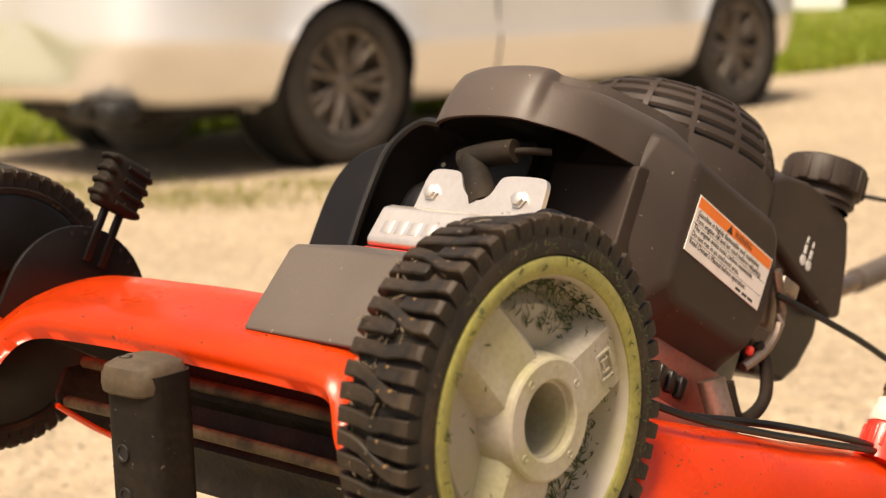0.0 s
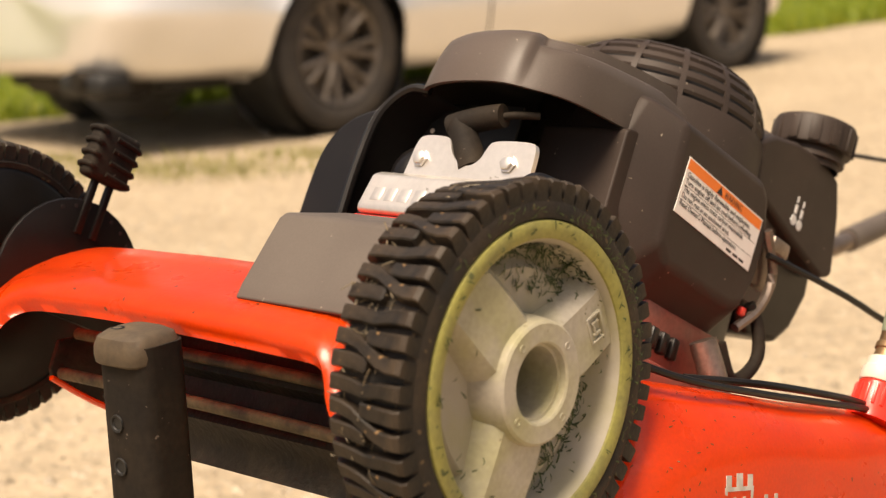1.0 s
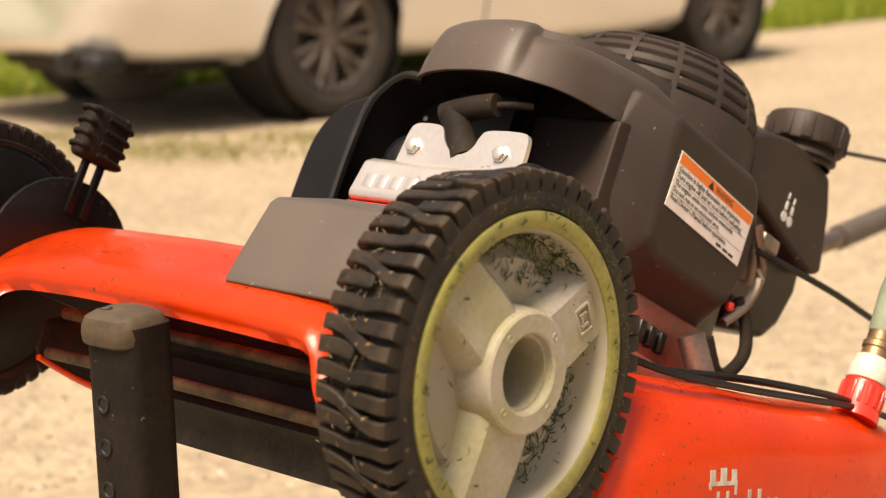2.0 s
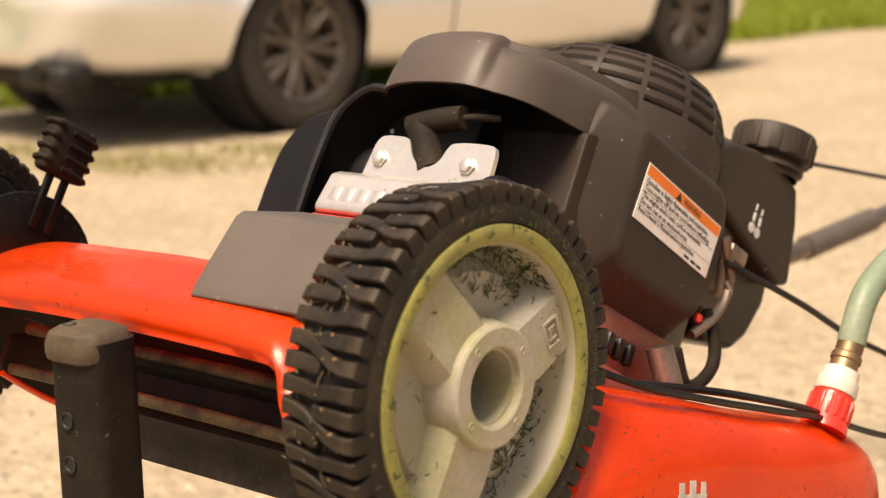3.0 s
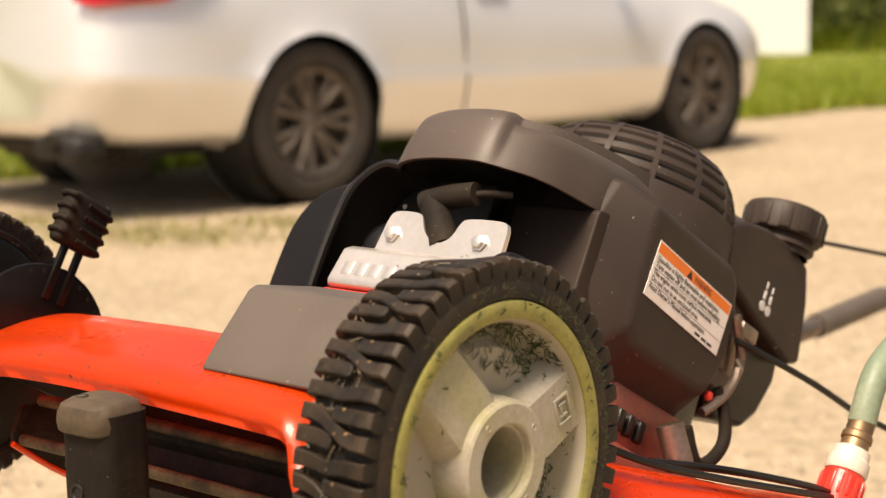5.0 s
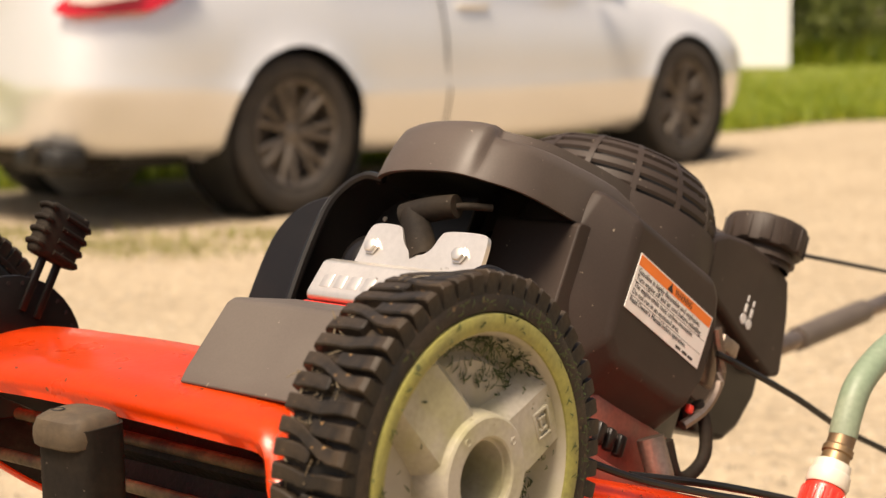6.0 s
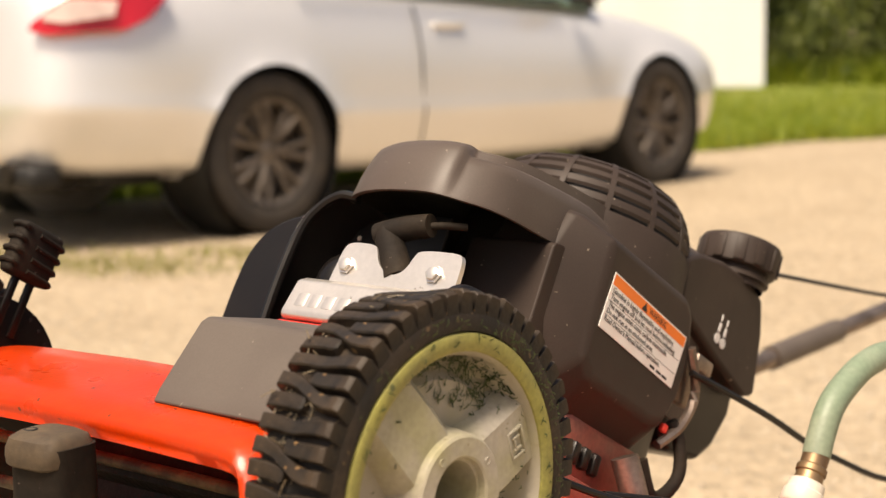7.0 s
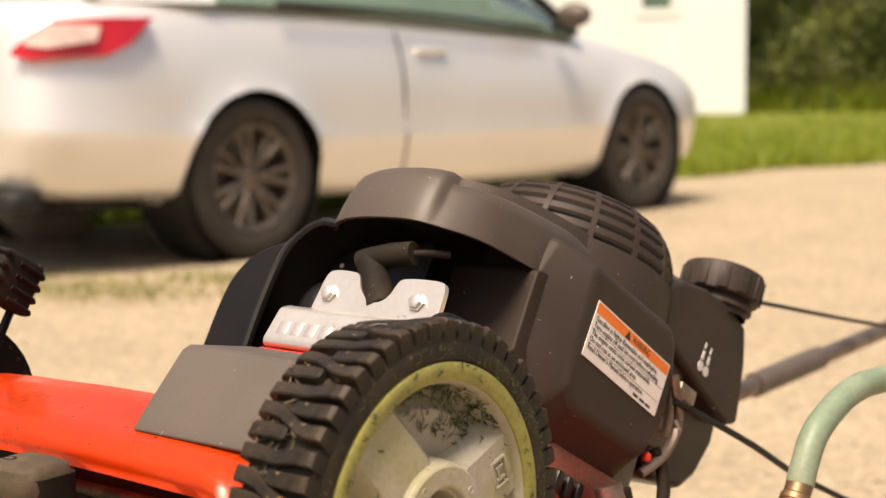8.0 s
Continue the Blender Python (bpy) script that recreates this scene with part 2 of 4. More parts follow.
def smooth_path(points, steps=6):
    pts = [Vector(p) for p in points]
    pts = [2 * pts[0] - pts[1]] + pts + [2 * pts[-1] - pts[-2]]
    out = []
    for a, b, c, d in zip(pts, pts[1:], pts[2:], pts[3:]):
        for k in range(steps):
            t = k / steps
            out.append(0.5 * (2 * b + (c - a) * t + (2 * a - 5 * b + 4 * c - d) * t * t + (3 * b - a - 3 * c + d) * t ** 3))
    return out + [pts[-2]]


def tube(points, radius, n=12, steps=6):
    path = smooth_path(points, steps) if steps > 1 else [Vector(p) for p in points]
    loops, up = [], Vector((0.13, 0.21, 0.97))
    for i, p in enumerate(path):
        way = (path[min(i + 1, len(path) - 1)] - path[max(i - 1, 0)]).normalized()
        side = way.cross(up).normalized()
        up2 = side.cross(way)
        r = radius(i / (len(path) - 1)) if callable(radius) else radius
        loops.append([p + r * (math.cos(a) * side + math.sin(a) * up2) for a in (2 * math.pi * k / n for k in range(n))])
    return loft(loops)


def spline(rows, steps):
    """Rows of numbers with smooth rows set between them."""
    rows, out = [np.array(r, float) for r in rows], []
    for i in range(len(rows) - 1):
        a, b, c, d = (rows[max(0, min(len(rows) - 1, i + k))] for k in (-1, 0, 1, 2))
        for k in range(steps):
            t = k / steps
            out.append(0.5 * (2 * b + (c - a) * t + (2 * a - 5 * b + 4 * c - d) * t * t + (3 * b - a - 3 * c + d) * t ** 3))
    return out + [rows[-1]]


def moved(bm, m):
    bmesh.ops.transform(bm, matrix=m, verts=bm.verts[:])
    return bm


def along(origin, axis):
    """The pose whose z axis points along axis."""
    return Matrix.Translation(origin) @ Vector(axis).to_track_quat("Z", "Y").to_matrix().to_4x4()


def lettering(text, size, mat, m, parent, name="lettering"):
    """Flat built-in font text as a mesh, at the pose m."""
    cu = bpy.data.curves.new("text", "FONT")
    cu.body, cu.size, cu.extrude, cu.resolution_u = text, size, 0.00006, 2
    tmp = new("text", cu)
    bpy.context.view_layer.update()
    me = bpy.data.meshes.new_from_object(tmp.evaluated_get(bpy.context.evaluated_depsgraph_get()))
    bpy.data.objects.remove(tmp)
    me.materials.append(mat)
    ob = new(name, me)
    ob.parent = parent
    ob.matrix_basis = m
    return ob


# ---- ground ----
def lawn_edge(x):
    """Where the gravel ends and the lawn begins, at a given x."""
    if x < 2.15:
        y = 7.35 + (x + 2.0) * 0.904
    else:
        y = 11.1 + (x - 2.15) * 0.52
    return y + 0.18 * math.sin(x * 2.3) + 0.1 * math.sin(x * 5.1)


def build_ground():
    bm = bmesh.new()
    xs = [-600, -150, -40, -15] + [-8 + 0.25 * k for k in range(81)] + [20, 45, 150, 600]
    rows = []
    for x in xs:
        col = []
        for y in [-300, -40, -8] + [-3 + 0.25 * k for k in range(60)] + [16, 25, 60, 200, 700]:
            z = 0.012 * noise.noise((x * 0.9, y * 0.9, 0)) if abs(x) < 14 and -4 < y < 15 else 0
            col.append(bm.verts.new((x, y, z - 0.01)))
        rows.append(col)
    for a, b in zip(rows, rows[1:]):
        for i in range(len(a) - 1):
            bm.faces.new((a[i], b[i], b[i + 1], a[i + 1]))
    tagged(part("ground", bm, M_GRAVEL), "pale beige packed gravel driveway", "ground", kind="structure")
    bm = bmesh.new()
    xs = [-300, -60, -20] + [-10 + 0.2 * k for k in range(121)] + [30, 80, 300]
    near = [bm.verts.new((x, lawn_edge(max(-12, min(18, x))) if abs(x) < 20 else (6 if x < 0 else 20), -0.03)) for x in xs]
    mid = [bm.verts.new((x, lawn_edge(max(-12, min(18, x))) + 0.5 if abs(x) < 20 else (7 if x < 0 else 21), 0.03)) for x in xs]
    far = [bm.verts.new((x, 400, 0.05)) for x in xs]
    for i in range(len(xs) - 1):
        bm.faces.new((near[i], near[i + 1], mid[i + 1], mid[i]))
        bm.faces.new((mid[i], mid[i + 1], far[i + 1], far[i]))
    tagged(part("lawn", bm, M_SOIL), "short green lawn beyond the gravel", "lawn", kind="structure")


def blades(name, count, place, height, width, mat, label, category):
    verts, faces = [], []
    rnd = random.Random(5 + count)
    for _ in range(count):
        spot = place(rnd)
        if spot is None:
            continue
        x, y, z = spot
        a, h = rnd.uniform(0, 6.3), height * rnd.uniform(0.5, 1.3)
        dx, dy = math.cos(a) * width, math.sin(a) * width
        lx, ly = rnd.gauss(0, 0.35) * h, rnd.gauss(0, 0.35) * h
        k = len(verts)
        verts += [(x - dx, y - dy, z), (x + dx, y + dy, z), (x + lx, y + ly, z + h)]
        faces.append((k, k + 1, k + 2))
    me = bpy.data.meshes.new(name)
    me.from_pydata(verts, [], faces)
    me.materials.append(mat)
    return tagged(new(name, me), label, category, kind="stuff")


def lawn_spot(rnd):
    x = rnd.uniform(-5, 10)
    y = lawn_edge(x) + abs(rnd.gauss(0, 1)) ** 1.3 * 4.0
    return (x, y, 0.0) if y < 24 else None


def scatter_stones(count):
    """Loose stones, six-cornered and flattened, pressed into the driveway."""
    rnd = random.Random(17)
    verts, faces = [], []
    for _ in range(count):
        y = rnd.uniform(2.2, 11.0)
        x = rnd.uniform(-0.34, 0.34) * y
        if y > lawn_edge(x) - 0.1:
            continue
        r, a, k = rnd.uniform(0.004, 0.011) * (1 + 0.6 * rnd.random() ** 6), rnd.uniform(0, 6.3), len(verts)
        c, q = math.cos(a) * r, math.sin(a) * r
        h = r * rnd.uniform(0.35, 0.7)
        z = 0.012 * noise.noise((x * 0.9, y * 0.9, 0)) - 0.01
        verts += [(x + c, y + q, z), (x - q * 0.8, y + c * 0.8, z), (x - c, y - q, z), (x + q * 0.7, y - c * 0.7, z), (x + c * 0.2, y - q * 0.2, z + h), (x, y, z - h)]
        faces += [(k, k + 1, k + 4), (k + 1, k + 2, k + 4), (k + 2, k + 3, k + 4), (k + 3, k, k + 4), (k + 1, k, k + 5), (k + 2, k + 1, k + 5), (k + 3, k + 2, k + 5), (k, k + 3, k + 5)]
    me = bpy.data.meshes.new("loose_stones")
    me.from_pydata(verts, [], faces)
    me.materials.append(M_STONE)
    tagged(new("loose_stones", me), "small beige and grey stones strewn on the gravel driveway", "stones", kind="stuff")


def tuft_spot(rnd):
    cx, cy = ((-1.25, 5.75), (-0.55, 5.95), (-2.0, 5.4), (-0.9, 5.6), (-1.6, 6.1))[rnd.randrange(5)]
    return cx + rnd.gauss(0, 0.22), cy + rnd.gauss(0, 0.12), -0.01


# ---- distance ----
def build_house():
    x0, x1, y0, z1 = -9.0, 4.82, 22.0, 4.2
    house = tagged(new("white_building"), "white clapboard outbuilding beyond the lawn", "building")
    house.location = (x0, y0, 0)
    w = x1 - x0
    wx0, wx1, wz0, wz1 = 12.45, 12.85, 1.44, 2.5
    walls = [box(0, wx0, 0, 0.2, 0.02, z1), box(wx1, w, 0, 0.2, 0.02, z1), box(wx0, wx1, 0, 0.2, 0.02, wz0), box(wx0, wx1, 0, 0.2, wz1, z1)]
    part("wall", merge(*walls), M_SIDING, house)
    part("side_wall", box(w - 0.2, w, 0.2, 7, 0.02, z1), M_SIDING, house)
    part("side_wall", box(0, 0.2, 0.2, 7, 0.02, z1), M_SIDING, house)
    part("back_wall", box(0, w, 7, 7.2, 0.02, z1), M_SIDING, house)
    part("roof", loft([[(-0.3, -0.4, z1), (-0.3, 7.6, z1), (-0.3, 3.6, z1 + 2.2)], [(w + 0.3, -0.4, z1), (w + 0.3, 7.6, z1), (w + 0.3, 3.6, z1 + 2.2)]]), M_ROOF, house)
    win = part("window", merge(box(wx0 - 0.08, wx1 + 0.08, -0.04, -0.002, wz0 - 0.1, wz0), box(wx0 - 0.08, wx0, -0.04, -0.002, wz0, wz1), box(wx1, wx1 + 0.08, -0.04, -0.002, wz0, wz1)), M_SIDING, house)
    part("pane", box(wx0, wx1, 0.08, 0.1, wz0, wz1), M_GLASS, win)
    board = box(0, w + 0.02, -0.024, -0.002, 0, 0.13, 0.004, 1)
    me = None
    for k in range(30):
        z = 0.04 + k * 0.1315
        if me is None:
            ob = part("board", board, M_SIDING, house)
            me = ob.data
        else:
            ob = new("board", me)
            ob.parent = house
        if 1.28 < z < 2.5:
            bpy.data.objects.remove(ob)
            for a, b in ((0, wx0 - 0.09), (wx1 + 0.09, w + 0.02)):
                piece = part("board", box(a, b, -0.024, -0.002, 0, 0.13, 0.004, 1), M_SIDING, house)
                piece.location = (0, 0, z)
            continue
        ob.location = (0, 0, z)


def build_shrub(x, y, height, spread, seed):
    rnd = random.Random(seed)
    tree = tagged(new("tree"), "dense dark green leafy tree at the lawn's edge", "tree", group="trees beyond the lawn")
    tree.location = (x, y, 0)
    limbs = [tube([(0, 0, 0), (0.05, 0.02, height * 0.4), (0, 0.1, height * 0.85)], lambda t: 0.11 * (1 - 0.8 * t), 8, 4)]
    tips = []
    for k in range(22):
        a, z = rnd.uniform(0, 6.3), height * rnd.uniform(0.08, 0.75)
        r = spread * rnd.uniform(0.5, 1.0)
        tip = (math.cos(a) * r, math.sin(a) * r, z + rnd.uniform(-0.2, 0.5))
        limbs.append(tube([(0, 0, z * 0.8), (tip[0] * 0.5, tip[1] * 0.5, z), tip], lambda t: 0.03 * (1 - 0.8 * t), 5, 2))
        tips.append(tip)
    part("trunk", merge(*limbs), M_BARK, tree)
    verts, faces = [], []
    for tip in tips:
        for _ in range(400):
            c = Vector((rnd.gauss(tip[0], 0.26), rnd.gauss(tip[1], 0.26), rnd.gauss(tip[2], 0.24)))
            if c.z < 0.05:
                continue
            s = rnd.uniform(0.03, 0.07)
            d = Vector((rnd.gauss(0, 1), rnd.gauss(0, 1), rnd.gauss(0, 0.6))).normalized()
            e = d.cross(Vector((rnd.gauss(0, 1), rnd.gauss(0, 1), rnd.gauss(0, 1)))).normalized()
            k = len(verts)
            verts += [c - d * s, c + e * s * 0.5, c + d * s, c - e * s * 0.5]
            faces.append((k, k + 1, k + 2, k + 3))
    me = bpy.data.meshes.new("crown")
    me.from_pydata(verts, [], faces)
    me.materials.append(M_LEAF)
    ob = new("crown", me)
    ob.parent = tree


# ---- car ----
def car_section(x, zb, w, zbelt, ztop):
    """Half outline of the body at a station, from the bottom's middle to the top's middle, mirrored to a ring."""
    lo = max(zb + 0.04, 0.0)
    base = min(zb, 0.26)
    half = [(0.0, zb), (w * 0.86, zb), (w * 0.945, lo), (w * 0.972, max(base + 0.12, lo + 0.012)), (w * 0.996, base + 0.245), (w * 0.998, base + 0.262), (w * 0.988, base + 0.28)]
    half += [(w * (0.990 - 0.10 * t ** 3.2), base + 0.28 + t * (zbelt - base - 0.28)) for t in (0.2, 0.4, 0.6, 0.8, 1.0)]
    half += [ (w * 0.84, zbelt + 0.022), (w * 0.4, ztop), (0.0, ztop + 0.004)]
    # the tail leans in above and below its bumper crease
    tail, crease = max(0.0, min(1.0, (-0.40 - x) / 0.4)), base + 0.262
    def lean(y, z):
        q = max(-1.0, min(1.0, (z - crease) / (zbelt - crease) if z > crease else (z - crease) / 0.24))
        return x + 0.05 * tail * abs(q), y * (1 - 0.055 * max(tail, 0.35 if q > 0 else 0.5) * abs(q)), z
    ring = [(lx, -ly, lz) for lx, ly, lz in (lean(y, z) for y, z in half)] + [lean(y, z) for y, z in half[-2:0:-1]]
    return ring


AXLES, ARCH_R, ARCH_Z = (0.05, 2.70), 0.352, 0.312


def build_car():
    car = tagged(new("parked_car"), "silver two-door coupe parked on the gravel driveway", "car")
    car.matrix_basis = pose(-1.1485, 7.0963, 0, 0, 0, 46.18)
    stations = [(-0.945, 0.36, 0.42, 0.86, 0.88), (-0.925, 0.31, 0.63, 0.91, 0.95), (-0.86, 0.28, 0.74, 0.965, 1.01), (-0.72, 0.26, 0.81, 0.985, 1.02), (-0.45, 0.25, 0.862, 0.995, 1.02),
                (0.0, 0.22, 0.878, 0.995, 1.01), (0.5, 0.20, 0.88, 0.985, 1.0), (1.1, 0.19, 0.88, 0.955, 0.97), (1.7, 0.19, 0.88, 0.915, 0.95), (2.1, 0.19, 0.878, 0.885, 0.97),
                (2.45, 0.20, 0.874, 0.845, 0.94), (2.8, 0.20, 0.866, 0.79, 0.88), (3.13, 0.20, 0.835, 0.725, 0.81), (3.37, 0.21, 0.745, 0.65, 0.72), (3.51, 0.23, 0.61, 0.57, 0.62), (3.57, 0.28, 0.47, 0.50, 0.53)]
    pieces = [4, 2, 2, 3, 1, 1, 2, 2, 2, 2, 2, 1, 4, 3]
    def dense(ring):
        out = []
        for (p, q), n in zip(zip(ring, ring[1:] + ring[:1]), pieces + pieces[::-1]):
            out += [tuple(Vector(p).lerp(Vector(q), k / n)) for k in range(n)]
        return out
    rings = [dense(car_section(*[float(v) for v in row])) for row in spline(stations, 8)]
    def shut(ring, k):
        mid = sum((Vector(p) for p in ring), Vector()) / len(ring)
        return [tuple(mid.lerp(Vector(p), k)) for p in ring]
    bm = loft([shut(rings[0], 0.02), shut(rings[0], 0.5)] + rings + [shut(rings[-1], 0.5), shut(rings[-1], 0.02)])
    for _ in range(3):
        bmesh.ops.smooth_vert(bm, verts=bm.verts[:], factor=0.5, use_axis_x=True, use_axis_y=True, use_axis_z=True)
    # wheel arches: the mesh is opened inside a circle, its rim drawn onto it, and flared
    for xc in AXLES:
        def away(v):
            return math.hypot(v.co.x - xc, v.co.z - ARCH_Z)
        inside = {v for v in bm.verts if abs(v.co.y) > 0.5 and away(v) < ARCH_R}
        gone = [f for f in bm.faces if all(v in inside for v in f.verts)]
        for v in inside:
            if any(q not in inside for f in v.link_faces for q in f.verts):
                d = away(v)
                v.co.x, v.co.z = xc + (v.co.x - xc) * ARCH_R / d, ARCH_Z + (v.co.z - ARCH_Z) * ARCH_R / d
        for v in bm.verts:
            d = away(v)
            if abs(v.co.y) > 0.6 and ARCH_R - 0.001 < d < ARCH_R + 0.1 and v.co.z > 0.24:
                v.co.y += math.copysign(0.016 * (1 - (d - ARCH_R) / 0.1) ** 1.5, v.co.y)
        bmesh.ops.delete(bm, geom=gone, context="FACES")
    part("body", bm, M_PAINT, car, sharp=60)
    # greenhouse
    g = [(-0.62, 0.60, 1.00, 1.01), (-0.1, 0.60, 1.00, 1.22), (0.45, 0.56, 0.985, 1.36), (1.0, 0.55, 0.96, 1.39), (1.45, 0.55, 0.93, 1.36), (1.95, 0.62, 0.90, 1.12), (2.25, 0.66, 0.885, 0.95)]
    rings = []
    for x, w, zl, zt in g:
        wl = 0.80 if x > -0.3 else 0.70
        rings.append([(x, -wl, zl), (x, -w - 0.06 * (zt < 1.1), zt - 0.02), (x, -w * 0.5, zt), (x, w * 0.5, zt), (x, w + 0.06 * (zt < 1.1), zt - 0.02), (x, wl, zl)])
    part("window_glass", loft(rings), M_GLASS, car, "greenish dark side windows", sharp=50)
    part("roof", loft([[(x, -w * 0.98, zt - 0.012), (x, -w * 0.5, zt + 0.008), (x, w * 0.5, zt + 0.008), (x, w * 0.98, zt - 0.012)] for x, w, zl, zt in g[1:5]], closed=False, caps=False), M_PAINT, car)
    for s in (-1, 1):
        part("pillar", tube([(2.2, s * 0.79, 0.90), (1.9, s * 0.70, 1.12), (1.45, s * 0.575, 1.35)], 0.028, 8, 3), M_BLACKTRIM, car)
        part("pillar", loft([[(-0.6, s * 0.70, 0.995), (-0.1, s * 0.61, 1.22), (0.08, s * 0.60, 1.27), (-0.1, s * 0.79, 0.995)], [(-0.6, s * 0.72, 0.995), (-0.1, s * 0.63, 1.22), (0.08, s * 0.62, 1.27), (-0.1, s * 0.81, 0.995)]]), M_PAINT, car)
        part("belt_trim", tube([(0.2, s * 0.835, 1.0), (1.0, s * 0.835, 0.975), (1.9, s * 0.83, 0.915)], 0.012, 8, 3), M_BLACKTRIM, car)
        m = moved(bmesh_ball(0.078, 12), Matrix.Translation((1.98, s * 0.96, 0.98)) @ Matrix.Diagonal((0.8, 1.15, 0.75, 1)))
        mir = part("side_mirror", m, M_COVER, car)
        part("mirror_stalk", tube([(1.98, s * 0.84, 0.925), (1.98, s * 0.93, 0.95)], 0.03, 8, 1), M_BLACKTRIM, mir)
        part("door_handle", box(1.0, 1.2, s * 0.838 - 0.016, s * 0.838 + 0.016, 0.80, 0.83, 0.012), M_PAINT, car)
        for xs in (0.90,):
            path = [(xs + 0.03 * (0.7 - z), s * w, z) for w, z in ((0.827, 0.26), (0.845, 0.32), (0.878, 0.45), (0.867, 0.475), (0.8655, 0.53), (0.8675, 0.66), (0.8585, 0.74), (0.8435, 0.815), (0.812, 0.90))]
            part("door_seam", tube(path, 0.0040, 6, 2), M_BLACKTRIM, car)
        # tail lamp wraps round the rear corner
        lamp = loft([[(-0.938, s * 0.655, 0.798), (-0.936, s * 0.66, 0.818), (-0.87, s * 0.63, 0.818), (-0.87, s * 0.63, 0.798)],
                     [(-0.905, s * 0.72, 0.785), (-0.895, s * 0.72, 0.878), (-0.83, s * 0.67, 0.878), (-0.83, s * 0.67, 0.785)],
                     [(-0.845, s * 0.772, 0.79), (-0.83, s * 0.772, 0.925), (-0.76, s * 0.72, 0.925), (-0.76, s * 0.72, 0.79)],
                     [(-0.66, s * 0.850, 0.80), (-0.62, s * 0.850, 0.935), (-0.58, s * 0.79, 0.935), (-0.58, s * 0.79, 0.80)],
                     [(-0.575, s * 0.872, 0.84), (-0.50, s * 0.868, 0.935), (-0.48, s * 0.80, 0.935), (-0.48, s * 0.80, 0.84)],
                     [(-0.50, s * 0.874, 0.905), (-0.46, s * 0.870, 0.938), (-0.44, s * 0.80, 0.938), (-0.44, s * 0.80, 0.905)]])
        tail = part("tail_lamp", moved(lamp, Matrix.Translation((0.022, -s * 0.014, 0))), M_RED, car, "red tail lamp with a pale inner lens", sharp=50)
        part("inner_lens", moved(loft([[(-0.918, s * 0.712, 0.835), (-0.914, s * 0.714, 0.855), (-0.88, s * 0.68, 0.855), (-0.88, s * 0.68, 0.835)],
                                 [(-0.862, s * 0.770, 0.825), (-0.85, s * 0.773, 0.91), (-0.80, s * 0.74, 0.91), (-0.80, s * 0.74, 0.825)], [(-0.80, s * 0.808, 0.835), (-0.79, s * 0.808, 0.912), (-0.76, s * 0.77, 0.912), (-0.76, s * 0.77, 0.835)], [(-0.70, s * 0.845, 0.85), (-0.68, s * 0.845, 0.905), (-0.66, s * 0.80, 0.905), (-0.66, s * 0.80, 0.85)]]), Matrix.Translation((0.022, -s * 0.014, 0))), M_CLEARLENS, tail)
    # plain black box, the shade beneath the car put into its colour
    part("underbody", box(-0.6, 3.2, -0.56, 0.56, 0.20, 0.30, 0.03), M_BLACKTRIM, car)
    part("bumper_cutout", box(-0.945, -0.80, -0.66, -0.37, 0.22, 0.31, 0.03, 3), M_BLACKTRIM, car, "black recess round the exhaust")
    part("exhaust", merge(tube([(-0.965, -0.52, 0.285), (-0.7, -0.52, 0.28)], 0.04, 14, 1), tube([(-0.72, -0.55, 0.28), (-0.72, 0.1, 0.28)], 0.085, 14, 1)), M_GRIME_SHADE, car)
    for s in (-1, 1):
        for x in AXLES:
            liner = lathe([(-s * 0.27, 0.02), (-s * 0.27, 0.352), (0.0, ARCH_R + 0.001)], 48, "y")
            part("wheel_liner", moved(liner, pose(x, s * 0.85, ARCH_Z)), M_BLACKTRIM, car)
    hub = part("wheel", car_rim(), M_CARRIM, car, "dusty multi-spoke alloy wheel")
    hub.matrix_basis = pose(AXLES[0], -0.75, 0.316)
    part("tyre", lathe([(-0.085, 0.215), (-0.104, 0.235), (-0.108, 0.27), (-0.098, 0.305), (-0.08, 0.316), (0.08, 0.316), (0.098, 0.305), (0.108, 0.27), (0.104, 0.235), (0.085, 0.215)], 56, "y"), M_CARTYRE, hub)
    for k in range(7):
        for d in (-9, 9):
            a, b = radians(k * 360 / 7 + d * 0.6), radians(k * 360 / 7 + d)
            p, q = Vector((math.cos(a) * 0.045, -0.062, math.sin(a) * 0.045)), Vector((math.cos(b) * 0.2, -0.078, math.sin(b) * 0.2))
            part("rim_spoke", tube([p, (p + q) / 2 + Vector((0, -0.004, 0)), q], lambda t: 0.0125 + 0.003 * t, 6, 2), M_CARRIM, hub)
    part("brake_disc", lathe([(0.02, 0.0), (0.02, 0.14), (0.04, 0.14), (0.04, 0.0)], 24, "y"), M_BLACKTRIM, hub)
    for x, y, turn in ((AXLES[1], -0.75, 0), (AXLES[0], 0.75, 180), (AXLES[1], 0.75, 180)):
        copy_thing(hub, pose(x, y, 0.316, 0, 20, turn))


def bmesh_ball(r, n):
    bm = bmesh.new()
    bmesh.ops.create_uvsphere(bm, u_segments=n * 2, v_segments=n, radius=r)
    return bm


def car_rim():
    """Alloy wheel that faces -y: a barrel, seven split spokes and a centre."""
    bits = [lathe([(-0.088, 0.218), (-0.098, 0.212), (-0.09, 0.198), (0.06, 0.19), (0.06, 0.20), (-0.08, 0.21)], 48, "y"),
            lathe([(-0.07, 0.0), (-0.075, 0.03), (-0.065, 0.05), (-0.03, 0.06), (-0.02, 0.0)], 24, "y"),
            lathe([(0.0, 0.06), (0.0, 0.195), (0.01, 0.195), (0.01, 0.06)], 24, "y")]
    return merge(*bits)


